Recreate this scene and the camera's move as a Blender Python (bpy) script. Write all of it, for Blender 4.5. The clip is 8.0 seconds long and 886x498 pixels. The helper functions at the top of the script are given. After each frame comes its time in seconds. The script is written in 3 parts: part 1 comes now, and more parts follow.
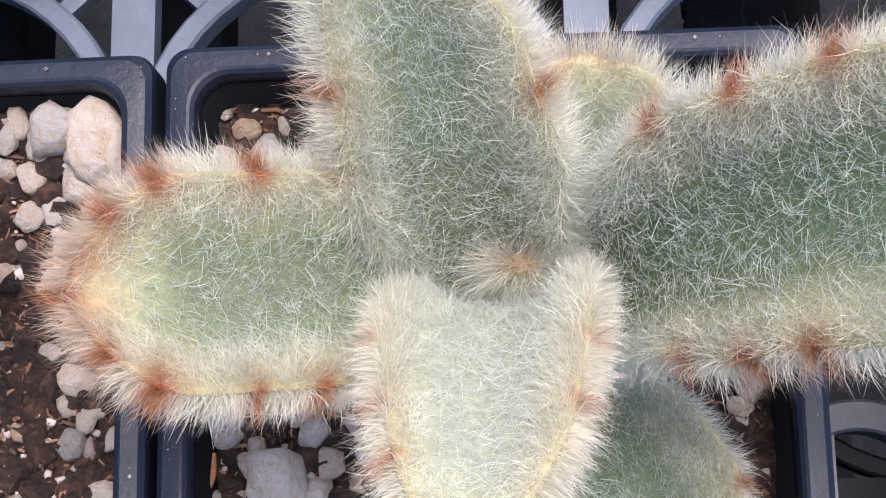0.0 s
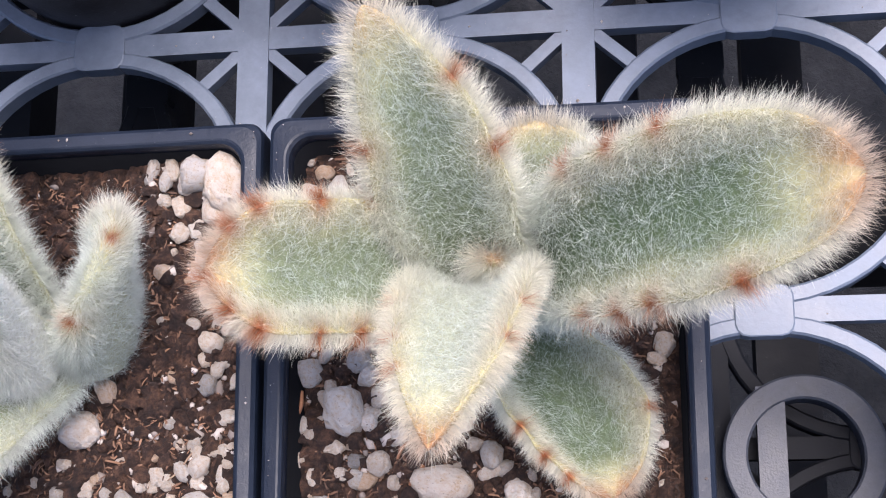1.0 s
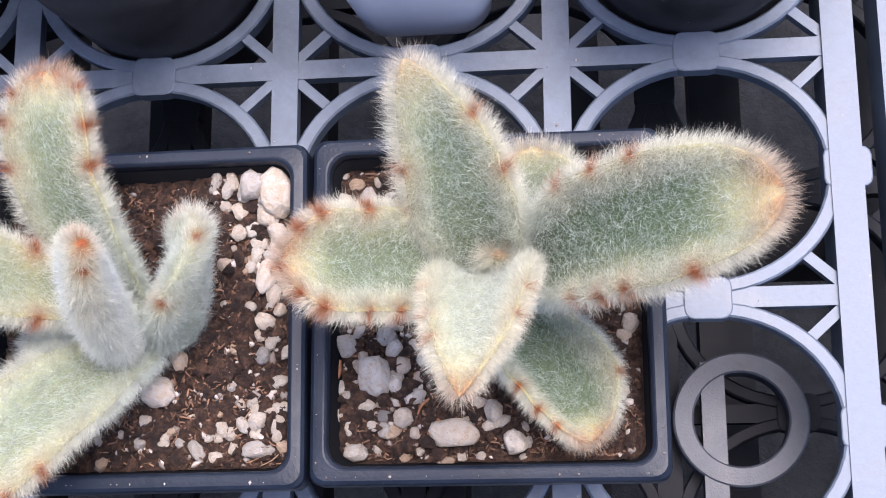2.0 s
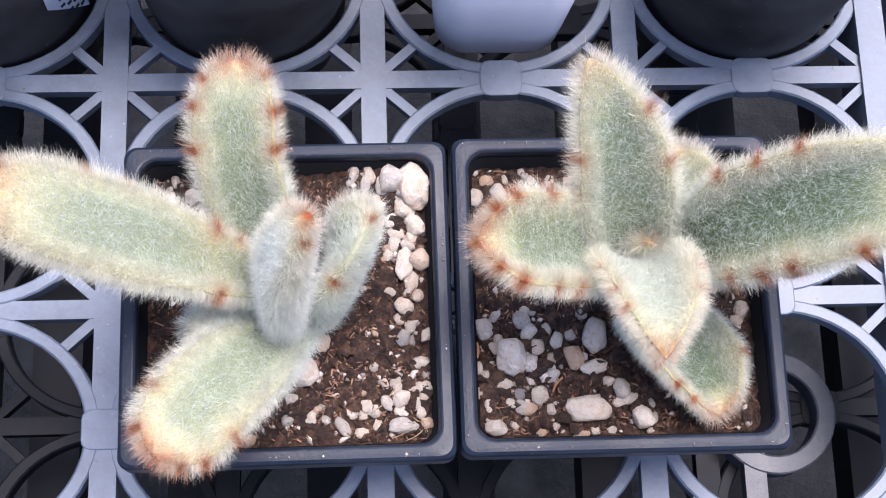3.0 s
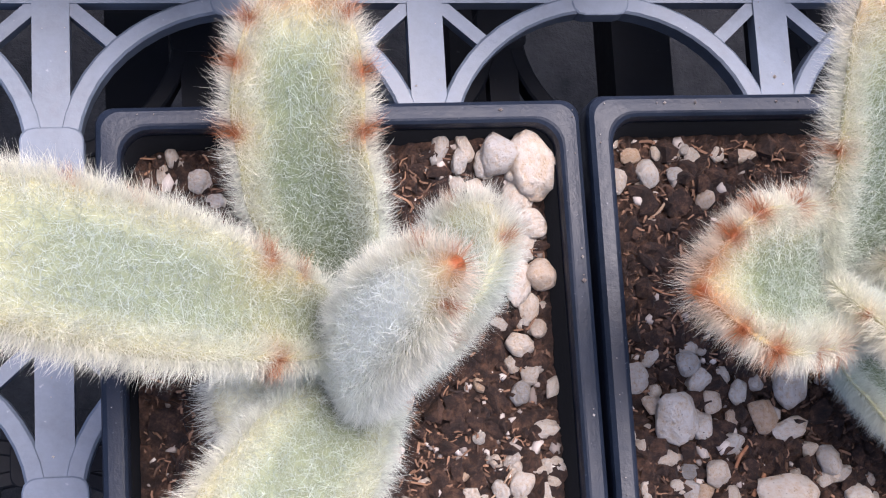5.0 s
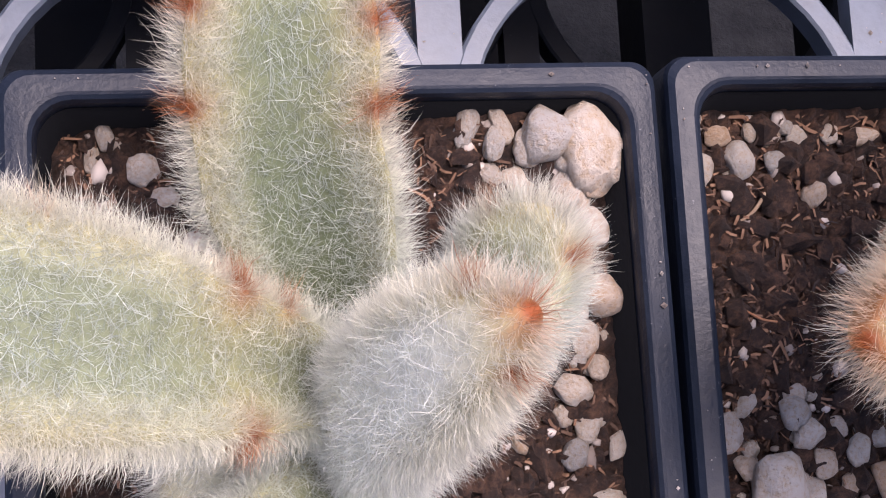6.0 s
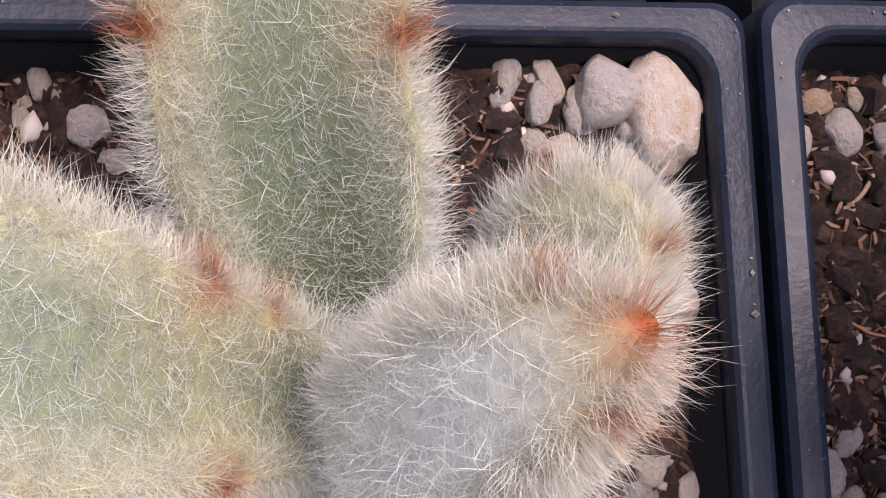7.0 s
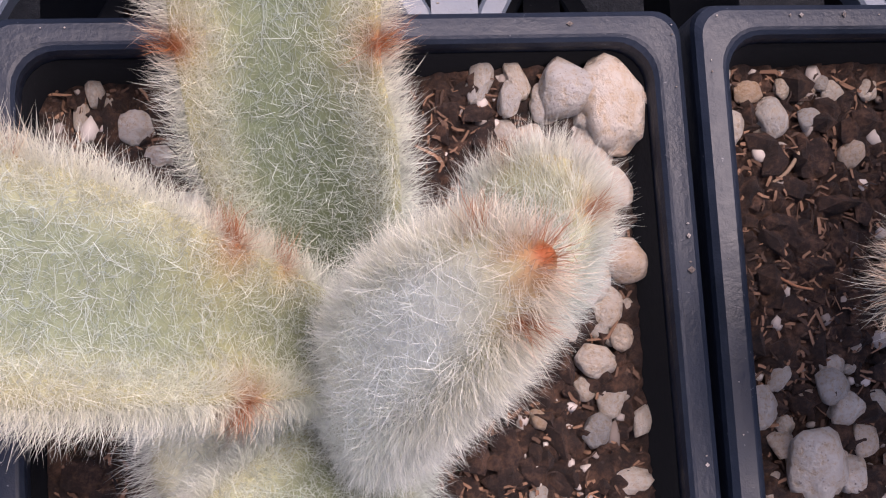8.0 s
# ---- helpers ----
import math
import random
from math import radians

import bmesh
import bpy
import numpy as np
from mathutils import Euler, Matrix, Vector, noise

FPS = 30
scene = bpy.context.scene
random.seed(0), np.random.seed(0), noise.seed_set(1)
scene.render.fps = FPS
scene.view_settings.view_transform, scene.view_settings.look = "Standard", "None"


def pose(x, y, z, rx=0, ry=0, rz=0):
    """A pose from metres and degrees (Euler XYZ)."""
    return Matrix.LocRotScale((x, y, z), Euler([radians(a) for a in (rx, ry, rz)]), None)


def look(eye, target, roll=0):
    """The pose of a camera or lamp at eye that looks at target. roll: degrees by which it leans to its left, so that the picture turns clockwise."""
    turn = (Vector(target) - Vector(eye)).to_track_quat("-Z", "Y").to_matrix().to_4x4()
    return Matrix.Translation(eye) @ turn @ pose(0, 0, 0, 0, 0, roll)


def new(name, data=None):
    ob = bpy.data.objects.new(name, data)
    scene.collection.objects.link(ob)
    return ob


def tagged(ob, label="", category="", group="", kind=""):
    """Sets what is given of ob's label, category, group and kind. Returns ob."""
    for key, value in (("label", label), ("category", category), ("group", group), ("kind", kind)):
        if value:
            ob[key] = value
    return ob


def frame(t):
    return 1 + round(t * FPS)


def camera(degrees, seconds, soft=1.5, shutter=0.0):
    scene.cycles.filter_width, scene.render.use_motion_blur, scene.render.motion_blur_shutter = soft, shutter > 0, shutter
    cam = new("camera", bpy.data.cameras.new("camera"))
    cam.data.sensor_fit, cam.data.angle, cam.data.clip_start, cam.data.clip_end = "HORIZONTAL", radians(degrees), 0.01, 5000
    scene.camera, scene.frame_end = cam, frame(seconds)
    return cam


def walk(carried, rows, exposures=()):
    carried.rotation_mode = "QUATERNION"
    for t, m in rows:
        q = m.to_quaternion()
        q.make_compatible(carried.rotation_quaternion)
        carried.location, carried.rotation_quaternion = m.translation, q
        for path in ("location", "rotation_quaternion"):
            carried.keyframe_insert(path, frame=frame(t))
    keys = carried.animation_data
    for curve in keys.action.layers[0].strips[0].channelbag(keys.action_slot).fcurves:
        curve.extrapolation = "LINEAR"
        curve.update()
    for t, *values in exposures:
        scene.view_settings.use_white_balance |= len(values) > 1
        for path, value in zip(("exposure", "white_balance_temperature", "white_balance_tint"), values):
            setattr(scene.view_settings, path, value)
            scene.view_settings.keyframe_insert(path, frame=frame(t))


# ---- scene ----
cam = camera(34, 8.0, soft=1.1)
PATH = [
    (0, pose(0.03820, 0.01325, 0.21272, 11.746, 4.003, -0.932)),
    (0.5, pose(0.04528, 0.00640, 0.23294, 12.779, 6.080, -0.540)),
    (1, pose(0.06001, -0.00577, 0.27778, 13.230, 9.064, -0.063)),
    (1.2, pose(0.06035, -0.00607, 0.28997, 12.580, 8.770, -0.300)),
    (2.3, pose(0.04741, -0.02696, 0.34139, 14.036, 5.888, -0.338)),
    (2.5, pose(0.03697, -0.03257, 0.34477, 15.028, 4.956, -0.850)),
    (3, pose(-0.01678, -0.03602, 0.35149, 15.571, -2.589, -1.762)),
    (3.5, pose(-0.03277, -0.03237, 0.35569, 15.001, -5.108, -1.811)),
    (4, pose(-0.04746, -0.01913, 0.35434, 13.316, -7.309, -2.249)),
    (4.5, pose(-0.05119, 0.00315, 0.29205, 10.991, -8.931, -3.218)),
    (4.7, pose(-0.05156, 0.00844, 0.27217, 10.374, -8.885, -3.076)),
    (5.8, pose(-0.05193, 0.02137, 0.23552, 8.697, -9.646, -3.720)),
    (6, pose(-0.05030, 0.02653, 0.21071, 8.232, -10.469, -3.281)),
    (6.5, pose(-0.04664, 0.03031, 0.18097, 8.094, -10.653, -2.589)),
    (7, pose(-0.04821, 0.03020, 0.17865, 7.910, -11.458, -2.262)),
    (7.5, pose(-0.04834, 0.02934, 0.17737, 7.818, -11.632, -2.340)),
    (8, pose(-0.04733, 0.02362, 0.20161, 8.437, -9.371, -3.341)),
]
EXPOSURES = [(0, 1.04, 5600, 20), (1, 1.15, 5590, 20), (2.5, 1.22, 5540, 20), (3, 1.31, 5530, 20), (4, 1.27, 5530, 20), (4.7, 1.18, 5560, 20), (6.0, 1.0, 5940, 29), (6.5, 0.82, 6020, 30), (8, 0.81, 6020, 30)]
walk(cam, PATH, EXPOSURES)
# == end of path ==

# ---------------------------------------------------------------- light
world = bpy.data.worlds.new("sky")
scene.world = world
world.use_nodes = True
wn = world.node_tree.nodes
wl = world.node_tree.links
sky = wn.new("ShaderNodeTexSky")
sky.sky_type = "NISHITA"
sky.sun_disc = False
sky.air_density = 0.9
sky.dust_density = 5.0
sky.ozone_density = 1.0
sky.sun_elevation = radians(75)
sky.sun_rotation = radians(45)
wn["Background"].inputs["Strength"].default_value = 0.125
wl.new(sky.outputs["Color"], wn["Background"].inputs["Color"])
sun = new("sun", bpy.data.lights.new("sun", "SUN"))
sun.data.energy = 2.1
sun.data.angle = radians(34)
sun.data.color = (1.0, 0.87, 0.72)
sun.matrix_world = look((0.20, 0.20, 1.0), (0, 0, 0))


# ---------------------------------------------------------------- materials
def mat(name):
    m = bpy.data.materials.new(name)
    m.use_nodes = True
    nt = m.node_tree
    return m, nt, nt.nodes, nt.links, nt.nodes["Principled BSDF"]


def noise_node(nt, scale, detail=4.0, rough=0.6, coords=None):
    n = nt.nodes.new("ShaderNodeTexNoise")
    n.inputs["Scale"].default_value = scale
    n.inputs["Detail"].default_value = detail
    n.inputs["Roughness"].default_value = rough
    if coords is not None:
        nt.links.new(coords, n.inputs["Vector"])
    return n


def ramp(nt, src, stops):
    r = nt.nodes.new("ShaderNodeValToRGB")
    while len(r.color_ramp.elements) < len(stops):
        r.color_ramp.elements.new(0.5)
    for e, (p, c) in zip(r.color_ramp.elements, stops):
        e.position, e.color = p, (*c, 1)
    nt.links.new(src, r.inputs["Fac"])
    return r


def bump(nt, height, strength, dist, bsdf):
    b = nt.nodes.new("ShaderNodeBump")
    b.inputs["Strength"].default_value = strength
    b.inputs["Distance"].default_value = dist
    nt.links.new(height, b.inputs["Height"])
    nt.links.new(b.outputs["Normal"], bsdf.inputs["Normal"])


def objcoords(nt):
    return nt.nodes.new("ShaderNodeTexCoord").outputs["Object"]


def plastic(name, low, high, rough, scale=60, scuff=0.42):
    """Moulded nursery plastic, dusty, with small pale scuffs."""
    m, nt, N, L, p = mat(name)
    co = objcoords(nt)
    a = noise_node(nt, scale, 6, 0.7, co)
    r = ramp(nt, a.outputs["Fac"], [(0.3, low), (0.75, high)])
    b = noise_node(nt, scale * 14, 3, 0.6, co)
    sp = ramp(nt, b.outputs["Fac"], [(0.70, (0, 0, 0)), (0.80, (0.5, 0.5, 0.5))])
    mix = N.new("ShaderNodeMixRGB")
    mix.inputs["Color2"].default_value = (scuff, scuff, scuff, 1)
    L.new(sp.outputs["Color"], mix.inputs["Fac"])
    L.new(r.outputs["Color"], mix.inputs["Color1"])
    L.new(mix.outputs["Color"], p.inputs["Base Color"])
    rr = ramp(nt, a.outputs["Fac"], [(0.3, (rough - 0.1,) * 3), (0.8, (rough + 0.15,) * 3)])
    L.new(rr.outputs["Color"], p.inputs["Roughness"])
    bump(nt, b.outputs["Fac"], 0.25, 0.0003, p)
    return m


# pot walls near black, darker than their rim: shade inside is put into the colour
M_POT_SHADED = plastic("shaded_pot_plastic", (0.0020, 0.0022, 0.0028), (0.005, 0.0055, 0.007), 0.72, scuff=0.03)
M_POT_SHADED.node_tree.nodes["Principled BSDF"].inputs["Specular IOR Level"].default_value = 0.05
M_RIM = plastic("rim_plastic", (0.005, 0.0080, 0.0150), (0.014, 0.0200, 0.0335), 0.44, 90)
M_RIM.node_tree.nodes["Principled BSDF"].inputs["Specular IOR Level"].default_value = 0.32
M_TRAY = plastic("tray_plastic", (0.070, 0.088, 0.114), (0.180, 0.212, 0.258), 0.44, 35)
# for things below the upper tray: its shade is put into this near-black colour
M_UNDER_SHADED = plastic("shaded_under_plastic", (0.003, 0.0035, 0.005), (0.009, 0.010, 0.013), 0.6, 30, scuff=0.08)
M_UNDER_SHADED.node_tree.nodes["Principled BSDF"].inputs["Specular IOR Level"].default_value = 0.2
M_BLACK = plastic("black_pot_plastic", (0.006, 0.006, 0.008), (0.014, 0.014, 0.017), 0.45)
M_WHITE = plastic("white_pot_plastic", (0.78, 0.80, 0.90), (0.85, 0.87, 0.95), 0.4)


def tinted(name, rough, translucent, grain):
    """Plant tissue whose colour is stored on the mesh."""
    m, nt, N, L, p = mat(name)
    at = N.new("ShaderNodeAttribute")
    at.attribute_name = "tint"
    co = objcoords(nt)
    n = noise_node(nt, grain, 4, 0.65, co)
    v = ramp(nt, n.outputs["Fac"], [(0.25, (0.72, 0.72, 0.72)), (0.75, (1.15, 1.15, 1.15))])
    mul = N.new("ShaderNodeMixRGB")
    mul.blend_type = "MULTIPLY"
    mul.inputs["Fac"].default_value = 1
    L.new(at.outputs["Color"], mul.inputs["Color1"])
    L.new(v.outputs["Color"], mul.inputs["Color2"])
    L.new(mul.outputs["Color"], p.inputs["Base Color"])
    p.inputs["Roughness"].default_value = rough
    p.inputs["Specular IOR Level"].default_value = 0.3
    if translucent:
        tr = N.new("ShaderNodeBsdfTranslucent")
        L.new(mul.outputs["Color"], tr.inputs["Color"])
        mx = N.new("ShaderNodeMixShader")
        mx.inputs["Fac"].default_value = translucent
        L.new(p.outputs["BSDF"], mx.inputs[1])
        L.new(tr.outputs["BSDF"], mx.inputs[2])
        L.new(mx.outputs["Shader"], N["Material Output"].inputs["Surface"])
    return m


M_LEAF = tinted("leaf_skin", 0.6, 0.0, 900)
M_FUZZ = tinted("leaf_hair", 0.45, 0.4, 400)


def soil_material():
    m, nt, N, L, p = mat("peat_soil")
    co = objcoords(nt)
    a = noise_node(nt, 420, 8, 0.75, co)
    r = ramp(nt, a.outputs["Fac"], [(0.30, (0.006, 0.003, 0.002)), (0.49, (0.046, 0.022, 0.0125)), (0.72, (0.21, 0.105, 0.056))])
    L.new(r.outputs["Color"], p.inputs["Base Color"])
    p.inputs["Roughness"].default_value = 0.9
    b = noise_node(nt, 1800, 6, 0.8, co)
    bump(nt, b.outputs["Fac"], 1.0, 0.0012, p)
    return m


M_SOIL = soil_material()


def stone_material():
    m, nt, N, L, p = mat("pumice")
    co = objcoords(nt)
    oi = N.new("ShaderNodeObjectInfo")
    base = ramp(nt, oi.outputs["Random"], [(0.0, (0.28, 0.27, 0.26)), (0.10, (0.72, 0.66, 0.58)), (0.4, (0.68, 0.59, 0.48)), (0.65, (0.50, 0.47, 0.43)), (0.8, (0.72, 0.66, 0.57)), (1.0, (0.56, 0.41, 0.28))])
    a = noise_node(nt, 2.6, 8, 0.72, co)
    v = ramp(nt, a.outputs["Fac"], [(0.30, (0.60, 0.46, 0.34)), (0.42, (0.92, 0.82, 0.70)), (0.54, (1, 1, 1))])
    mul = N.new("ShaderNodeMixRGB")
    mul.blend_type = "MULTIPLY"
    mul.inputs["Fac"].default_value = 1
    L.new(base.outputs["Color"], mul.inputs["Color1"])
    L.new(v.outputs["Color"], mul.inputs["Color2"])
    vor = N.new("ShaderNodeTexVoronoi")
    vor.inputs["Scale"].default_value = 5.5
    L.new(co, vor.inputs["Vector"])
    pit = ramp(nt, vor.outputs["Distance"], [(0.08, (0.35, 0.3, 0.27)), (0.22, (1, 1, 1))])
    mul2 = N.new("ShaderNodeMixRGB")
    mul2.blend_type = "MULTIPLY"
    mul2.inputs["Fac"].default_value = 0.55
    L.new(mul.outputs["Color"], mul2.inputs["Color1"])
    L.new(pit.outputs["Color"], mul2.inputs["Color2"])
    L.new(mul2.outputs["Color"], p.inputs["Base Color"])
    p.inputs["Roughness"].default_value = 0.9
    p.inputs["Specular IOR Level"].default_value = 0.2
    bump(nt, a.outputs["Fac"], 1.0, 0.0012, p)
    return m


M_STONE = stone_material()


def fibre_material(name, c1, c2):
    m, nt, N, L, p = mat(name)
    g = N.new("ShaderNodeNewGeometry")
    r = ramp(nt, g.outputs["Random Per Island"], [(0, c1), (1, c2)])
    L.new(r.outputs["Color"], p.inputs["Base Color"])
    p.inputs["Roughness"].default_value = 0.85
    return m


M_FIBRE = fibre_material("peat_fibre", (0.014, 0.007, 0.005), (0.26, 0.142, 0.08))
M_GRIT = fibre_material("pumice_grit", (0.14, 0.11, 0.09), (0.58, 0.51, 0.44))


def ground_material():
    m, nt, N, L, p = mat("shaded_gravel")
    co = objcoords(nt)
    a = noise_node(nt, 28, 7, 0.7, co)
    # grey gravel taken down to near black, with the shade of trays and bench painted in
    r = ramp(nt, a.outputs["Fac"], [(0.35, (0.006, 0.006, 0.006)), (0.68, (0.045, 0.043, 0.040))])
    L.new(r.outputs["Color"], p.inputs["Base Color"])
    p.inputs["Roughness"].default_value = 0.9
    bump(nt, a.outputs["Fac"], 0.8, 0.006, p)
    return m


M_GROUND_SHADED = ground_material()


# ---------------------------------------------------------------- mesh helpers
def part(name, bm, material, parent=None, label="", smooth=True):
    me = bpy.data.meshes.new(name)
    bm.to_mesh(me)
    bm.free()
    me.materials.append(material)
    if smooth:
        for f in me.polygons:
            f.use_smooth = True
    ob = new(name, me)
    if parent is not None:
        ob.parent = parent
    if label:
        tagged(ob, label)
    return ob


def array_mesh(name, verts, faces, material, parent=None, tint=None, smooth=True):
    """A mesh from numpy arrays; faces is a list of index tables, one for each face size."""
    me = bpy.data.meshes.new(name)
    me.vertices.add(len(verts))
    me.vertices.foreach_set("co", np.ascontiguousarray(verts, dtype=np.float32).ravel())
    loops = np.concatenate([f.ravel() for f in faces]).astype(np.int32)
    sizes = np.concatenate([np.full(len(f), f.shape[1]) for f in faces]).astype(np.int32)
    me.loops.add(len(loops))
    me.loops.foreach_set("vertex_index", loops)
    me.polygons.add(len(sizes))
    me.polygons.foreach_set("loop_start", np.concatenate([[0], np.cumsum(sizes)[:-1]]).astype(np.int32))
    if tint is not None:
        at = me.attributes.new("tint", "FLOAT_COLOR", "POINT")
        at.data.foreach_set("color", np.concatenate([tint, np.ones((len(tint), 1))], 1).astype(np.float32).ravel())
    me.update(calc_edges=True)
    me.polygons.foreach_set("use_smooth", np.full(len(sizes), smooth))
    me.materials.append(material)
    ob = new(name, me)
    if parent is not None:
        ob.parent = parent
    return ob


def rounded_ring(half, radius, z, cx=0.0, cy=0.0, n=7):
    """Corner-rounded square outline, anticlockwise."""
    pts = []
    for k, (sx, sy) in enumerate(((1, 1), (-1, 1), (-1, -1), (1, -1))):
        for i in range(n):
            a = math.pi / 2 * (k + i / (n - 1))
            pts.append((cx + sx * (half - radius) + radius * math.cos(a), cy + sy * (half - radius) + radius * math.sin(a), z))
    return pts


def loft(bm, rings, close_first=False, close_last=False):
    rows = [[bm.verts.new(p) for p in r] for r in rings]
    for a, b in zip(rows, rows[1:]):
        n = len(a)
        for i in range(n):
            bm.faces.new((a[i], a[(i + 1) % n], b[(i + 1) % n], b[i]))
    if close_first:
        bm.faces.new(rows[0][::-1])
    if close_last:
        bm.faces.new(rows[-1])


def empty(name, m=Matrix()):
    ob = new(name)
    ob.empty_display_size = 0.01
    ob.matrix_world = m
    return ob


# ---------------------------------------------------------------- ground and trays
def ground():
    bm = bmesh.new()
    bmesh.ops.create_grid(bm, x_segments=8, y_segments=8, size=40)
    ob = part("ground", bm, M_GROUND_SHADED)
    ob.location.z = -0.22
    tagged(ob, "grey gravelly ground below the plastic trays, darkened for their shade", "ground", kind="structure")


ground()

PITCH = 0.0802                        # lattice pitch in the trays' own units
FIT = (0.752, 0.677, 0.752)           # size of the lattice in metres per unit
PITCH_X, PITCH_Y = PITCH * FIT[0], PITCH * FIT[1]
BAR_X, BAR_Y, TRAY_Z = -0.0148, 0.0943, 0.0325        # one crossing of the lattice


def on_tray(x=0.0, y=0.0, z=0.0):
    """The place of a lattice: its units to metres, from the crossing."""
    return Matrix.Translation((BAR_X, BAR_Y, TRAY_Z)) @ Matrix.Diagonal((*FIT, 1)) @ Matrix.Translation((x, y, z))




def slab(bm, quad, top, thick):
    """A flat bar with four corners given in plan."""
    lo = [bm.verts.new((x, y, top - thick)) for x, y in quad]
    hi = [bm.verts.new((x, y, top)) for x, y in quad]
    bm.faces.new(hi)
    bm.faces.new(lo[::-1])
    for i in range(4):
        bm.faces.new((lo[i], lo[(i + 1) % 4], hi[(i + 1) % 4], hi[i]))


def bar_between(bm, a, b, width, top, thick):
    a, b = Vector(a), Vector(b)
    n = (b - a).normalized().orthogonal() * width / 2
    slab(bm, [a - n, b - n, b + n, a + n], top, thick)


def ring_mesh(bm, cx, cy, r0, r1, top, thick, n=48):
    prof = ((r0, top - thick), (r1, top - thick), (r1, top - 0.0006), (r1 - 0.0006, top), (r0 + 0.0006, top), (r0, top - 0.0006))
    rows = []
    for i in range(n):
        a = 2 * math.pi * i / n
        rows.append([bm.verts.new((cx + r * math.cos(a), cy + r * math.sin(a), z)) for r, z in prof])
    for i in range(n):
        a, b = rows[i], rows[(i + 1) % n]
        for j in range(6):
            bm.faces.new((a[j], a[(j + 1) % 6], b[(j + 1) % 6], b[j]))


def tray(name, label, material, top, x_lo, x_hi, y_lo, y_hi, ox, oy, thick, turn=0.0):
    """An open lattice carrying tray: bars on a square grid, a ring in every cell, struts from the crossings to the rings."""
    root = empty(name, on_tray())
    xs = [ox + PITCH * k for k in range(x_lo, x_hi + 1)]
    ys = [oy + PITCH * k for k in range(y_lo, y_hi + 1)]
    for x in xs:
        bm = bmesh.new()
        bar_between(bm, (x, ys[0]), (x, ys[-1]), 0.0078, top, thick)
        part("long_bar", bm, material, root, smooth=False)
    for y in ys:
        bm = bmesh.new()
        bar_between(bm, (xs[0], y), (xs[-1], y), 0.0064, top - 0.0003, thick)
        part("cross_bar", bm, material, root, smooth=False)
    for x in xs[:-1]:
        for y in ys[:-1]:
            cx, cy = x + PITCH / 2, y + PITCH / 2
            bm = bmesh.new()
            ring_mesh(bm, cx, cy, 0.0346, 0.0390, top + 0.0002, thick + 0.001)
            part("ring", bm, material, root, smooth=False)
            for sx in (-1, 1):
                for sy in (-1, 1):
                    bm = bmesh.new()
                    k = 0.0384 * 0.7071
                    bar_between(bm, (cx + sx * k, cy + sy * k), (cx + sx * PITCH / 2, cy + sy * PITCH / 2), 0.0032, top - 0.0007, thick * 0.8)
                    part("strut", bm, material, root, smooth=False)
    spots = [(x + PITCH / 2, y) for x in xs[:-1] for y in ys] + [(x, y + PITCH / 2) for x in xs for y in ys[:-1]]
    for x, y in spots:
        bm = bmesh.new()
        loft(bm, [rounded_ring(0.0066, 0.003, top - thick, x, y, 4), rounded_ring(0.0066, 0.003, top + 0.0002, x, y, 4), rounded_ring(0.0063, 0.003, top + 0.0004, x, y, 4)], True, True)
        part("pad", bm, material, root, smooth=False)
    tagged(root, label, "plant tray")
    return root


top_tray = tray("lattice_tray", "blue-grey plastic lattice tray with round pot openings", M_TRAY, 0.0, -3, 2, -4, 3, 0.0, 0.0, 0.0045)
# raised rail along the end of the tray
bm = bmesh.new()
bar_between(bm, (0.160, -0.45), (0.160, 0.29), 0.0090, 0.001, 0.02)
part("side_rail", bm, M_TRAY, top_tray, smooth=False)
next_tray = empty("neighbouring_tray", on_tray())
bm = bmesh.new()
bar_between(bm, (0.1775, -0.45), (0.1760, 0.29), 0.010, 0.0005, 0.02)
part("side_rail", bm, M_TRAY, next_tray, smooth=False)
for k in range(7):
    bm = bmesh.new()
    bar_between(bm, (0.180, -0.33 + 0.0802 * k), (0.30, -0.33 + 0.0802 * k), 0.0064, -0.0005, 0.0045)
    part("cross_bar", bm, M_TRAY, next_tray, smooth=False)
tagged(next_tray, "edge of a neighbouring blue-grey lattice tray", "plant tray")
low_tray = tray("lower_lattice_tray", "lattice tray lying below the upper one, coloured dark for the shade there", M_UNDER_SHADED, -0.06, -3, 3, -4, 3, 0.03, -0.028, 0.006)


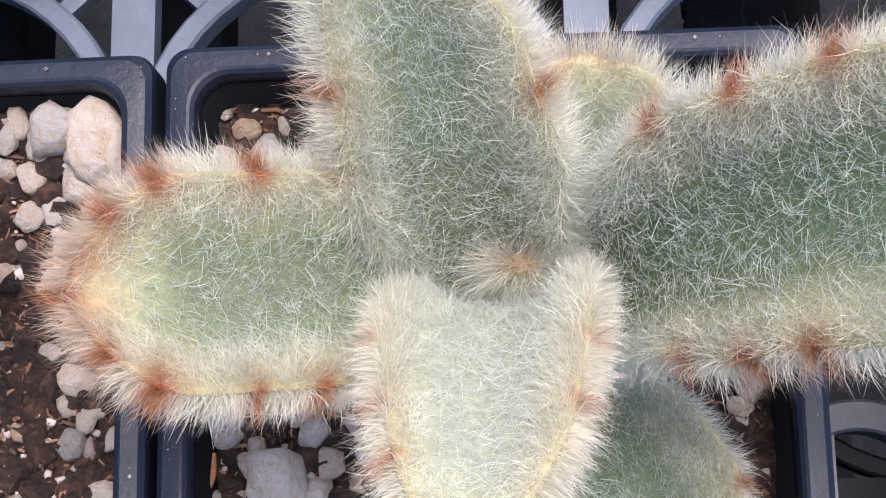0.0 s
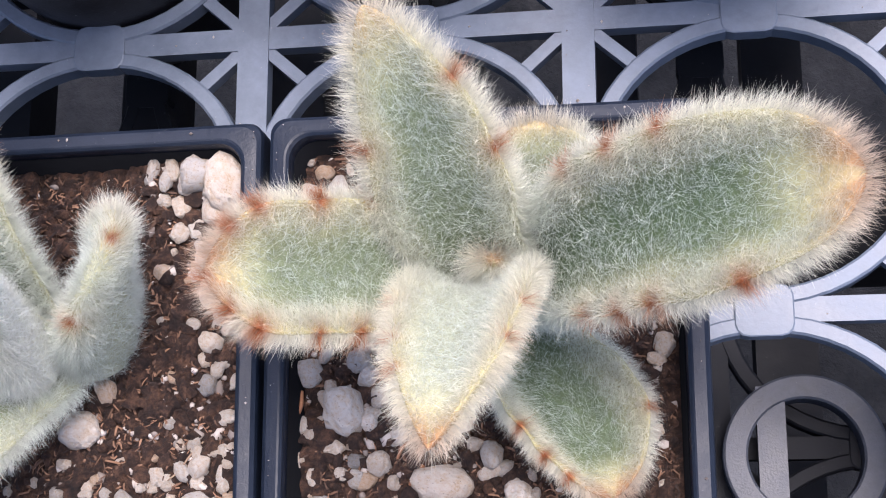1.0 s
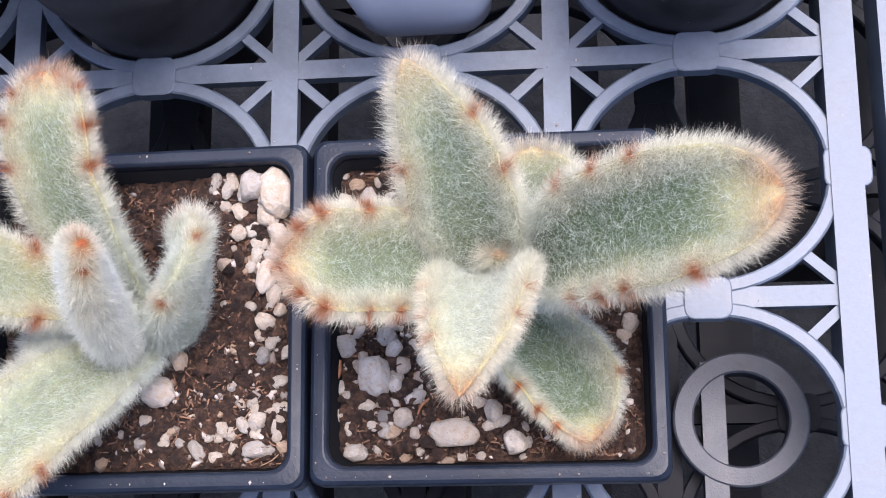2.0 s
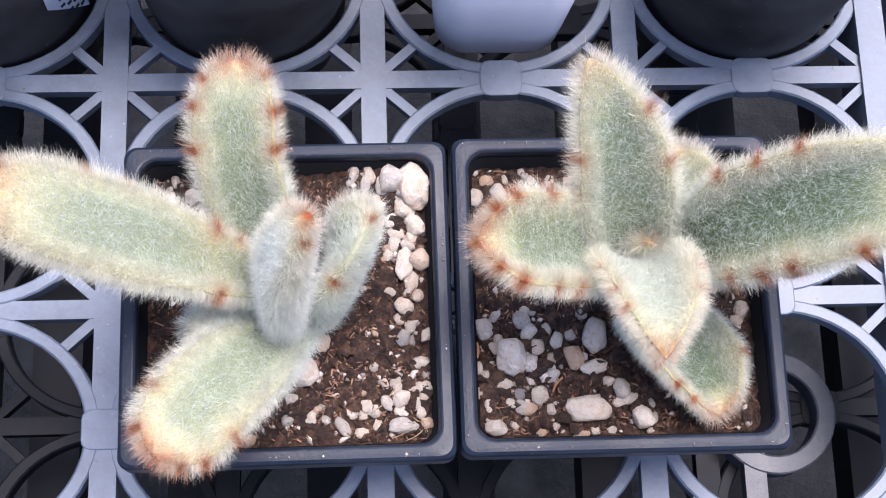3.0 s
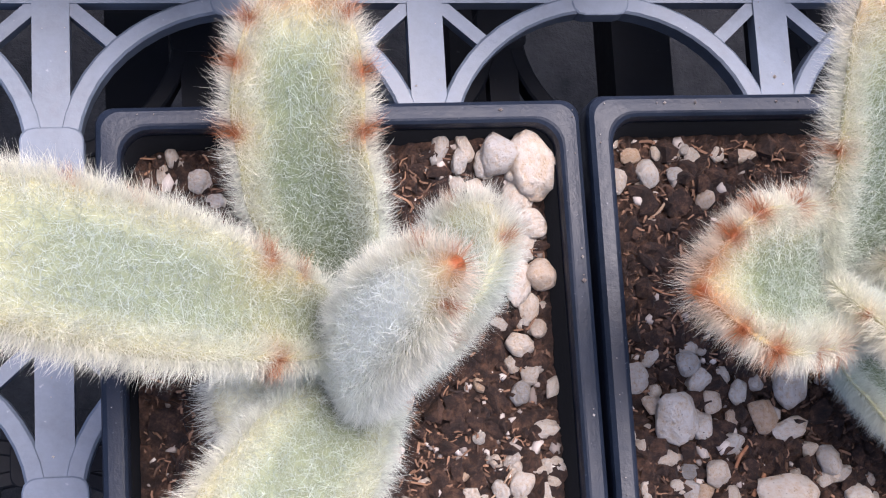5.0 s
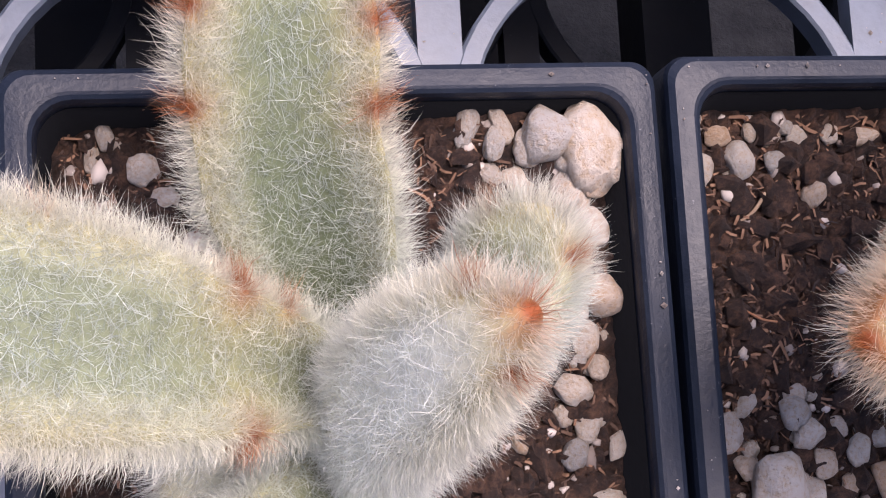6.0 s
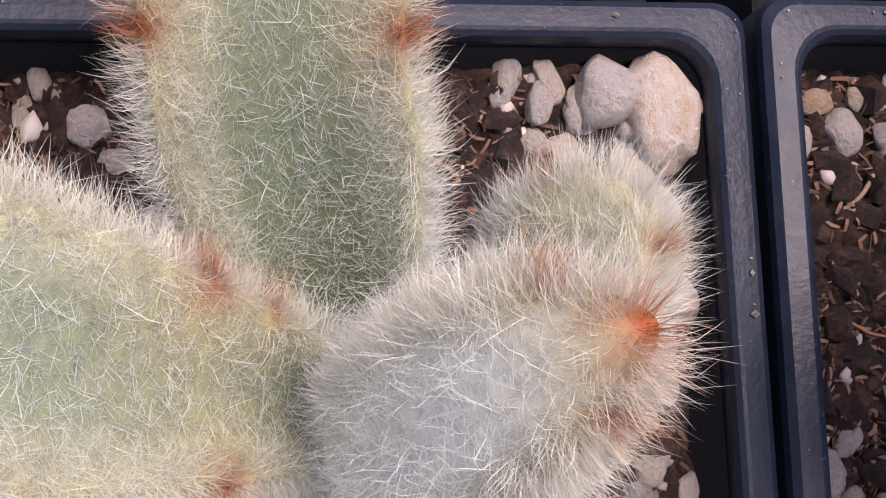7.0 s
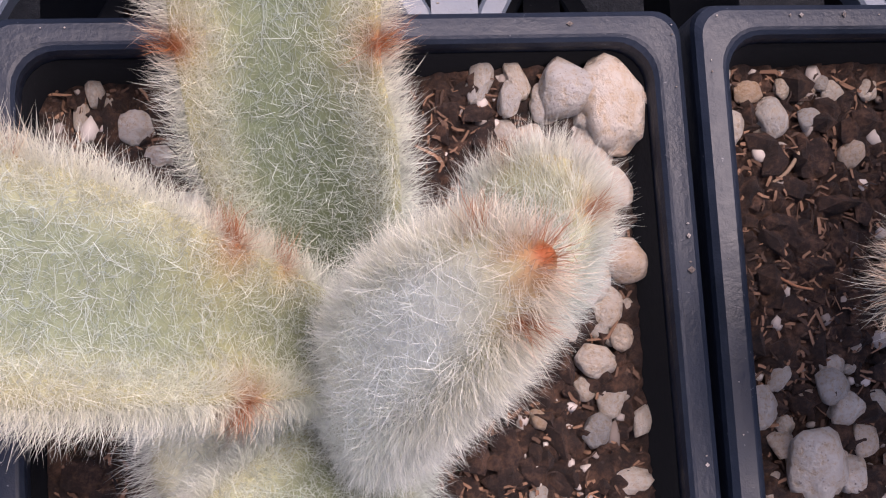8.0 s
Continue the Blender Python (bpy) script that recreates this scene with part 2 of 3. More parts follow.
# ---------------------------------------------------------------- bench below
def bench():
    """Slatted bench under the trays, its colour darkened for their shade, with a plastic hose ring hanging on it."""
    root = empty("slatted_bench", on_tray(0.021, -0.1305))
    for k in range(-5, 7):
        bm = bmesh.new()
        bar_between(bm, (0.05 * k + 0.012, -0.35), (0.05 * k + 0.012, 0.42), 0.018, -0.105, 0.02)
        part("slat", bm, M_UNDER_SHADED, root, smooth=False)
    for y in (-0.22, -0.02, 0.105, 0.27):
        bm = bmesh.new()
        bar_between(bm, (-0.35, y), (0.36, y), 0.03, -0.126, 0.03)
        part("beam", bm, M_UNDER_SHADED, root, smooth=False)
    tagged(root, "slatted bench showing through the trays, coloured dark for their shade", "bench")
    hoop = empty("plastic_hoop", pose(0.0845, 0.0190, -0.0085) @ Matrix.Diagonal((0.72, 0.72, 0.72, 1)))
    bm = bmesh.new()
    ring_mesh(bm, 0, 0, 0.0150, 0.0215, 0.004, 0.010)
    part("ring", bm, M_HOOP, hoop, smooth=False)
    bm = bmesh.new()
    bar_between(bm, (-0.0085, -0.04), (-0.0085, 0.0185), 0.0075, 0.0035, 0.006)
    part("spoke", bm, M_HOOP, hoop, smooth=False)
    tagged(hoop, "scuffed grey plastic hoop lying on the lower tray", "hoop")


M_HOOP = plastic("hoop_plastic", (0.026, 0.029, 0.036), (0.085, 0.092, 0.11), 0.45, 120)
bench()


# ---------------------------------------------------------------- pots
def square_pot(name, x, y, turn, label):
    """Thin square nursery pot, 65 mm across the rim, with a rolled lip."""
    root = empty(name, pose(x, y, 0, 0, 0, turn))
    h, top = 0.0325, 0.0735
    bm = bmesh.new()
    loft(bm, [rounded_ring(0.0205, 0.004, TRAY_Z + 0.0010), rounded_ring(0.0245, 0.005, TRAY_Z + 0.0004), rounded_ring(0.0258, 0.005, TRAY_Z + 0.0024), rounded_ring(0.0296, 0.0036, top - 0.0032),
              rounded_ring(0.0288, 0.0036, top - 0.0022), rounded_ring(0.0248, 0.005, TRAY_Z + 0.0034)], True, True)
    part("body", bm, M_POT_SHADED, root)
    bm = bmesh.new()
    loft(bm, [rounded_ring(0.0290, 0.0036, top - 0.0024), rounded_ring(0.0291, 0.0036, top - 0.0011), rounded_ring(0.0293, 0.0038, top - 0.0004), rounded_ring(0.0297, 0.0039, top - 0.0001),
              rounded_ring(0.0300, 0.0040, top), rounded_ring(0.0310, 0.0034, top - 0.0001), rounded_ring(h - 0.0008, 0.0026, top - 0.0002), rounded_ring(h - 0.0002, 0.0025, top - 0.0007),
              rounded_ring(h, 0.0024, top - 0.0014), rounded_ring(h, 0.0024, top - 0.0058), rounded_ring(h - 0.001, 0.003, top - 0.0062), rounded_ring(h - 0.0016, 0.003, top - 0.003),
              rounded_ring(0.0298, 0.0036, top - 0.0029)])
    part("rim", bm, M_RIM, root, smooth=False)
    tagged(root, label, "pot", "square pots")
    return root


POT_R = (0.033, 0.0322, 0.0)
POT_L = (-0.0329, 0.0315, 0.35)
square_pot("square_pot", *POT_R, "black plastic square nursery pot with rolled rim")
square_pot("square_pot", *POT_L, "black plastic square nursery pot with rolled rim")

SOIL_Z = 0.0655


def soil_height(x, y):
    heap = 0.0032 * math.exp(-((x + 0.010) ** 2 + (y - 0.060) ** 2) / 0.00016)
    return SOIL_Z + heap + 0.0013 * noise.noise(Vector((x * 90, y * 90, 0.3))) + 0.0007 * noise.noise(Vector((x * 400, y * 400, 1.7)))


def soil(px, py, turn):
    n = 130
    half = 0.0281
    g = np.linspace(-half, half, n)
    X, Y = np.meshgrid(g, g)
    k = (np.maximum(np.abs(X), np.abs(Y)) / half)
    V = np.stack([X.ravel(), Y.ravel(), np.zeros(n * n)], 1)
    for i in range(len(V)):
        V[i, 2] = soil_height(V[i, 0] + px, V[i, 1] + py) + 0.0016 * abs(noise.noise(Vector((V[i, 0] * 330, V[i, 1] * 330, px * 20 + 4)))) + 0.0012 * noise.noise(Vector((V[i, 0] * 1100, V[i, 1] * 1100, px * 50)))
    idx = np.arange(n * n).reshape(n, n)
    F = np.stack([idx[:-1, :-1], idx[:-1, 1:], idx[1:, 1:], idx[1:, :-1]], -1).reshape(-1, 4)
    ob = array_mesh("potting_soil", V, [F], M_SOIL)
    ob.matrix_world = pose(px, py, 0, 0, 0, turn)
    tagged(ob, "dark brown crumbly peat potting soil filling a pot", "soil", "potting soil", "stuff")


soil(*POT_R)
soil(*POT_L)


# ---------------------------------------------------------------- succulents
def catmull(P, t):
    """Points on a Catmull-Rom curve through P at t in 0..1."""
    P = np.asarray(P, float)
    n = len(P) - 1
    Q = np.concatenate([[2 * P[0] - P[1]], P, [2 * P[-1] - P[-2]]])
    u = np.clip(np.asarray(t) * n, 0, n - 1e-9)
    i = u.astype(int)
    f = (u - i)[:, None]
    a, b, c, d = Q[i], Q[i + 1], Q[i + 2], Q[i + 3]
    return 0.5 * (2 * b + (c - a) * f + (2 * a - 5 * b + 4 * c - d) * f ** 2 + (3 * b - a - 3 * c + d) * f ** 3)


def unit(v):
    return v / np.maximum(np.linalg.norm(v, axis=-1, keepdims=True), 1e-12)


GREEN = np.array((0.078, 0.112, 0.050))
PALE = np.array((0.47, 0.48, 0.31))
YELLOW = np.array((0.43, 0.39, 0.21))
BROWN = np.array((0.30, 0.085, 0.025))
HAIR = np.array((0.88, 0.90, 0.84))
HAIR_Y = np.array((0.93, 0.88, 0.70))
HAIR_B = np.array((0.44, 0.155, 0.05))
HAIR_O = np.array((0.82, 0.56, 0.26))
ORANGE = np.array((0.52, 0.33, 0.13))
HAIR_G = np.array((0.89, 0.86, 0.71))
GOLD = np.array((0.40, 0.36, 0.155))
FELT = np.array((0.78, 0.77, 0.66))


def leaf(plant, spine, half, normal0, normal1, cup=0.4, thick=0.0032, base=0.45, swell=0.5, round_at=0.72, spots=(), tip_brown=0.6, dense=27.0, length=0.0022, seed=1, margin=0.5, blunt=0.5, pale=0.3, cup_tip=None):
    """A thick felted leaf. spine in mm from stem to tip, half: half width in mm, normal0 and normal1: the way the upper face looks at stem and tip,
    cup: how far the margins rise, spots: (side, place along the leaf, radius in mm) of the brown marks on the margin."""
    rng = np.random.default_rng(seed)
    half = half * 0.001
    nu, nv = 64, 48
    s = np.linspace(0, 1, nu) ** 0.9
    s = np.where(s > round_at, round_at + (1 - round_at) * np.sin(np.pi / 2 * (s - round_at) / (1 - round_at)), s)
    C = catmull(np.array(spine) * 0.001, s)
    T = unit(np.gradient(C, axis=0))
    nrm = unit((1 - s)[:, None] * unit(np.array(normal0, float)) + s[:, None] * unit(np.array(normal1, float)))
    nrm = unit(nrm - T * np.sum(nrm * T, 1, keepdims=True))
    side = np.cross(nrm, T)                      # towards the leaf's left, seen from stem to tip with the upper face up
    grow = np.clip(s / swell, 0, 1)
    f = base + (1 - base) * grow * grow * (3 - 2 * grow)
    over = np.clip((s - round_at) / (1 - round_at), 0, 1)
    f = f * np.maximum(1 - over ** 2.2, 0.0) ** blunt
    w = half * f
    th = thick * (0.45 + 0.55 * np.sqrt(np.maximum(1 - over ** 2, 0))) * np.where(w < thick, np.maximum(w / thick, 0.02) ** 0.5, 1)
    a = np.linspace(0, 2 * np.pi, nv, endpoint=False)
    ca, sa = np.cos(a), np.sin(a)
    e = np.sign(ca) * np.abs(ca) ** 0.85
    fold = (cup + ((cup if cup_tip is None else cup_tip) - cup) * np.clip((s - 0.2) / 0.5, 0, 1))[:, None]
    lift = fold * (np.abs(e) ** 1.8)[None]
    wob = 1 + 0.03 * np.sin(9 * s + seed)[:, None] * np.cos(a)[None] + 0.02 * np.sin(23 * s + 2 * seed)[:, None] * np.abs(ca)[None]
    P = C[:, None] + side[:, None] * (w[:, None] * e[None] * wob)[..., None] + nrm[:, None] * (w[:, None] * lift + 0.5 * th[:, None] * sa[None])[..., None]
    V = P.reshape(-1, 3)
    idx = np.arange(nu * nv).reshape(nu, nv)
    nxt = np.roll(idx, -1, 1)
    quads = np.stack([idx[:-1], nxt[:-1], nxt[1:], idx[1:]], -1).reshape(-1, 4)
    S = np.repeat(s, nv)
    E = np.tile(e, nu)
    UP = np.tile(sa, nu)

    def colours(S, E, UP, pos, hair):
        """Green in the middle, yellow towards the margin, brown round the marks."""
        edge = np.clip((np.abs(E) - 0.42) / 0.5, 0, 1)
        edge = np.maximum(edge, np.clip((S - 0.80) / 0.18, 0, 1))
        under = np.clip(-UP * 1.5, 0, 1)
        n = len(S)
        mid, yel, bro = (HAIR * (0.86 + 0.14 * pale) * np.array((1 - 0.06 * (1 - pale), 1.0, 1 - 0.04 * (1 - pale))), HAIR_Y, HAIR_B) if hair else (GREEN, YELLOW, BROWN)
        col = np.repeat(mid[None], n, 0)
        if not hair:
            col = col + (PALE - GREEN) * np.clip(edge * 0.7 + under * 0.7 + pale, 0, 1)[:, None]
            col = col + (FELT - col) * np.clip((pale - 0.5) * 1.5, 0, 0.75)
        y = (edge ** 1.5 * min(1.0, margin * 1.5) * np.clip(S * 1.6, 0, 1))[:, None]
        col = col * (1 - y) + yel * y
        b = np.zeros(n)
        halo = np.zeros(n)
        wide = np.zeros(n)
        for sd, place, rad in spots:
            k = int(np.argmin(np.abs(s - place)))
            j = 0 if sd > 0 else nv // 2
            c = P[k, j] if sd != 0 else P[-2, 0]
            d = np.linalg.norm(pos - c, axis=1) / (rad * 0.00066)
            b = np.maximum(b, np.exp(-d * d))
            halo = np.maximum(halo, 0.45 * np.exp(-d * d / 3.0))
            wide = np.maximum(wide, 0.6 * np.exp(-d * d / 16.0))
        tipd = np.clip((S - 0.90) / 0.09, 0, 1) * tip_brown * (0.75 if hair else 0.9) * (0.3 + 0.7 * (np.abs(E) > 0.3))
        b = np.clip(np.maximum(b, tipd) * 1.15, 0, 1)[:, None]
        if hair:
            b = b ** 1.5
            halo = halo * 0.6
        halo = np.clip(np.maximum(halo, (0.3 if hair else 0.5) * np.clip((S - 0.86) / 0.12, 0, 1) * tip_brown), 0, 1)[:, None]
        wide = np.clip(np.maximum(wide, 0.38 * np.clip((S - 0.74) / 0.22, 0, 1)), 0, 1)[:, None]
        col = col * (1 - wide) + (HAIR_G if hair else GOLD) * wide
        col = col * (1 - halo) + (HAIR_O if hair else ORANGE) * halo
        return col * (1 - b) + bro * b

    body = array_mesh("leaf", V, [quads, ], M_LEAF, plant, colours(S, E, UP, V, False))
    # felt
    A, B, Cc, D = (V[quads[:, i]] for i in range(4))
    fn = np.cross(Cc - A, D - B)
    area = 0.5 * np.linalg.norm(fn, axis=1)
    fn = unit(fn)
    mid = (A + B + Cc + D) / 4
    axis = np.repeat(C, nv, 0)
    axis_f = axis[quads[:, 0]]
    fn = np.where((np.sum(fn * (mid - axis_f), 1) < 0).mean() > 0.5, -1, 1) * fn
    eq = np.abs(E[quads[:, 0]])
    weight = area * (0.28 + 0.45 * pale + 0.8 * np.clip((eq - 0.5) / 0.4, 0, 1)) * np.where(UP[quads[:, 0]] < -0.3, 0.75, 1.0)
    count = int(area.sum() * 1e6 * dense)
    pick = rng.choice(len(quads), count, p=weight / weight.sum())
    u, v = rng.random((2, count, 1))
    q = quads[pick]
    root = (V[q[:, 0]] * (1 - u) + V[q[:, 1]] * u) * (1 - v) + (V[q[:, 3]] * (1 - u) + V[q[:, 2]] * u) * v
    hs, he, hu = S[q[:, 0]], E[q[:, 0]], UP[q[:, 0]]
    tang = np.repeat(T, nv, 0)[q[:, 0]]
    edge = np.clip((np.abs(he) - 0.6) / 0.4, 0, 1)
    edge = np.maximum(edge, np.clip((hs - 0.85) / 0.1, 0, 1))[:, None]
    rnd = rng.normal(size=(count, 3))
    d0 = unit(fn[pick] * (0.26 + 0.7 * edge) + tang * (0.45 - 0.15 * edge) + rnd * (0.36 - 0.08 * edge))
    d1 = unit(d0 + rng.normal(size=(count, 3)) * 0.28 + tang * 0.15 - fn[pick] * 0.15)
    ln = length * (0.44 + 0.26 * edge[:, 0] + 0.55 * rng.random(count) ** 1.5)[:, None]
    stray = rng.random(count) < 0.34
    ln = ln * np.where(stray, 1.6, 1.15)[:, None]
    wd = unit(np.cross(d0, rng.normal(size=(count, 3)))) * (np.where(stray, 0.000023, 0.000018) * (0.7 + 0.6 * rng.random(count)))[:, None]
    p1 = root + d0 * ln * 0.55
    p2 = p1 + d1 * ln * 0.45
    HV = np.stack([root - wd, root + wd, p1 - wd * 0.75, p1 + wd * 0.75, p2], 1).reshape(-1, 3)
    k = np.arange(count)[:, None] * 5
    hq = k + np.array([[0, 1, 3, 2]])
    ht = k + np.array([[2, 3, 4]])
    hc = colours(hs, he, hu, root, True)
    skin = colours(hs, he, hu, root, False)
    blend = np.where(stray, 0.0, 0.27)[:, None] * (1 - 0.6 * edge)
    hc = (hc * (1 - blend) + skin * blend) * (0.85 + 0.25 * rng.random((count, 1)))
    fuzz = array_mesh("fuzz", HV, [hq, ht], M_FUZZ, body, np.repeat(hc, 5, 0))
    tagged(fuzz, "fine white felt of hairs", kind="stuff")
    return body


def plant(name, label):
    root = empty(name)
    tagged(root, label, "succulent", "felted succulents")
    return root


def stem(root, a, b, r):
    bm = bmesh.new()
    a, b = Vector(a) * 0.001, Vector(b) * 0.001
    d = (b - a).normalized()
    u = d.orthogonal().normalized()
    v = d.cross(u)
    rings = []
    for i in range(7):
        t = i / 6
        c = a.lerp(b, t)
        rr = r * 0.001 * (1.15 - 0.3 * t)
        rings.append([c + (u * math.cos(k) + v * math.sin(k)) * rr for k in [2 * math.pi * j / 18 for j in range(18)]])
    loft(bm, rings, True, True)
    ob = part("stem", bm, M_LEAF, root)
    at = ob.data.attributes.new("tint", "FLOAT_COLOR", "POINT")
    at.data.foreach_set("color", [0.3, 0.33, 0.2, 1.0] * len(ob.data.vertices))


right = plant("felted_succulent", "grey-green felted succulent with brown-marked leaf margins in a pot")
stem(right, (37, 37, 58), (36, 36, 78), 4.5)
# back leaf
leaf(right, [(35.5, 38.5, 70), (33.2, 41, 85), (31, 47, 95), (28.5, 55, 103.5), (23.4, 65.5, 112)], 9.2, (0.1, -0.9, 0.3), (0.15, -0.75, 0.6), thick=0.0042, cup=0.42, base=0.7,
     spots=[(1, 0.70, 1.4), (-1, 0.80, 1.4), (-1, 0.62, 1.5)], round_at=0.42, blunt=0.7, seed=11, pale=0.12, tip_brown=0.3, length=0.0026)
# long leaf
leaf(right, [(41, 37.5, 76), (48.5, 37.2, 91), (57, 38.3, 102), (68.5, 38.2, 112), (82.0, 39.0, 119)], 10.3, (-0.5, -0.25, 0.78), (-0.55, -0.15, 0.78), thick=0.0042, cup=0.48, base=0.55,
     spots=[(1, 0.40, 1.6), (1, 0.53, 1.6), (1, 0.65, 1.6), (-1, 0.33, 1.7), (-1, 0.45, 1.9), (-1, 0.58, 1.9), (-1, 0.76, 1.9)], seed=12, pale=0.0, length=0.0022, tip_brown=0.55, round_at=0.68)
# leaf over the rim towards the other pot
leaf(right, [(33.5, 36.5, 73), (25.5, 36, 84), (18, 34.6, 93.5), (10, 33.6, 101), (2.2, 33.2, 106.5)], 8.8, (0.55, 0.1, 0.8), (0.65, 0.0, 0.75), thick=0.0056, cup=0.74, base=0.75,
     spots=[(-1, 0.50, 1.3), (-1, 0.66, 1.9), (-1, 0.86, 2.0), (1, 0.58, 1.6), (1, 0.70, 1.2), (1, 0.85, 2.1), (-1, 0.95, 2.1), (1, 0.94, 1.8), (0, 1, 2.2)], seed=13, pale=0.14, tip_brown=0.65)
# arching front leaf
leaf(right, [(35.8, 33, 73), (35, 31.5, 85), (34.2, 27, 95.5), (33.4, 18.8, 107), (32.5, 9.6, 116)], 8.9, (-0.1, 0.95, 0.2), (0.0, 0.4, 0.9), thick=0.0052, cup=0.6, base=0.85, swell=0.3, round_at=0.4, blunt=0.85,
     spots=[(1, 0.58, 0.9), (1, 0.70, 1.0), (-1, 0.55, 0.8), (-1, 0.70, 1.0), (-1, 0.8, 1.0)], seed=14, pale=0.6, tip_brown=0.6, margin=0.7)
# cupped leaf near the corner
leaf(right, [(37.5, 29, 66), (41.5, 23.5, 67), (45.4, 17.8, 68.5), (48.6, 12.4, 70), (51.2, 6.4, 72.5)], 9.2, (0.15, 0.25, 0.95), (0.2, 0.3, 0.92), thick=0.0046, cup=0.8, base=0.85, round_at=0.5,
     spots=[(-1, 0.5, 1.2), (-1, 0.74, 1.2), (1, 0.7, 1.0), (-1, 0.9, 1.3)], seed=15, pale=0.05, length=0.0017)
# short leaf at the back
leaf(right, [(38, 41, 70), (41, 47, 78), (42.6, 52, 84), (42.6, 57, 88)], 7.6, (0, -0.6, 0.8), (0, -0.45, 0.85), cup=0.3, base=0.7, seed=16, pale=0.45, tip_brown=0.25)
# young bud
leaf(right, [(37.2, 38.5, 71), (37.1, 38.4, 77), (36.9, 38.2, 83), (36.7, 38, 88)], 3.3, (0, 0.9, 0.3), (0, 0.9, 0.3), cup=0.1, thick=0.0062, base=0.95, round_at=0.4, seed=17, dense=44, length=0.0040, pale=0.7, tip_brown=0.45, margin=0.2)

left = plant("felted_succulent", "pale felted succulent with broad brown-marked leaves in a pot")
stem(left, (-32.5, 29, 58), (-33.5, 29.5, 80), 4.8)
# back leaf
leaf(left, [(-34, 33, 72), (-37.2, 42.5, 85), (-39.8, 51, 93), (-40.8, 60, 98.5), (-40.4, 70.2, 102)], 7.6, (0, -0.85, 0.5), (0, -0.7, 0.7), cup=0.42, base=0.75,
     spots=[(1, 0.64, 1.7), (1, 0.80, 1.6), (-1, 0.60, 1.8), (-1, 0.77, 1.8), (1, 0.9, 1.5), (-1, 0.93, 1.5)], seed=21, pale=0.16, tip_brown=0.8)
# long leaf reaching out over the tray, channelled where it leaves the crown
leaf(left, [(-32.5, 30, 75), (-38.5, 32.2, 82), (-46, 33.8, 89), (-56, 35.6, 100), (-69, 37.2, 112), (-83, 39, 122)], 8.6, (0.6, -0.05, 0.75), (0.75, -0.05, 0.65), cup=1.05, cup_tip=0.15, thick=0.0058, base=0.33, swell=0.8,
     spots=[(-1, 0.45, 2.2), (-1, 0.36, 1.2), (1, 0.40, 2.1), (-1, 0.95, 1.8), (1, 0.96, 1.6), (0, 1, 2.0), (-1, 0.78, 1.0), (-1, 0.68, 0.8)], seed=22, pale=0.34, tip_brown=0.8)
# leaf that rises towards the viewer
leaf(left, [(-33.5, 27, 77), (-33, 28.8, 89), (-31.7, 31, 100.5), (-29.6, 33.2, 110.5), (-26.6, 34.8, 118.5)], 5.7, (-0.85, -0.1, 0.3), (-0.8, -0.2, 0.55), cup=0.12, thick=0.0134, base=0.95, round_at=0.38, blunt=0.62,
     spots=[(0, 1, 2.1), (1, 0.86, 1.3), (-1, 0.88, 1.5)], seed=23, pale=1.0, tip_brown=0.6, length=0.0022)
# small leaf
leaf(left, [(-25.6, 30, 67), (-22.4, 33.4, 77), (-19.4, 39.2, 84.5), (-16.4, 46.4, 88.5)], 8.6, (-0.75, 0.5, 0.1), (-0.65, 0.3, 0.7), cup=0.28, thick=0.0066, base=0.8, round_at=0.5,
     spots=[(-1, 0.55, 1.4), (1, 0.9, 1.2), (-1, 0.9, 1.2)], seed=24, pale=0.4, tip_brown=0.15, margin=0.15)
# front leaf over the rim
leaf(left, [(-33.5, 26, 72), (-38, 18.8, 82), (-43.6, 11.8, 89), (-49.4, 4.6, 94), (-54.6, -2.2, 97.5)], 8.6, (0.35, 0.5, 0.8), (0.4, 0.4, 0.82), cup=0.28, thick=0.0048, base=0.7,
     spots=[(-1, 0.76, 1.6), (1, 0.70, 1.6), (1, 0.88, 1.8), (-1, 0.95, 2.0), (1, 0.96, 2.0), (0, 1, 2)], seed=25, pale=0.36, tip_brown=0.8)
# low leaf under the long one
leaf(left, [(-36, 27, 69), (-42, 25.5, 74), (-47, 24.3, 77), (-51.5, 23.5, 78)], 5.5, (0.3, -0.2, 0.9), (0.3, -0.2, 0.9), cup=0.25, base=0.7, seed=26, pale=0.8, tip_brown=0.1, margin=0.1)


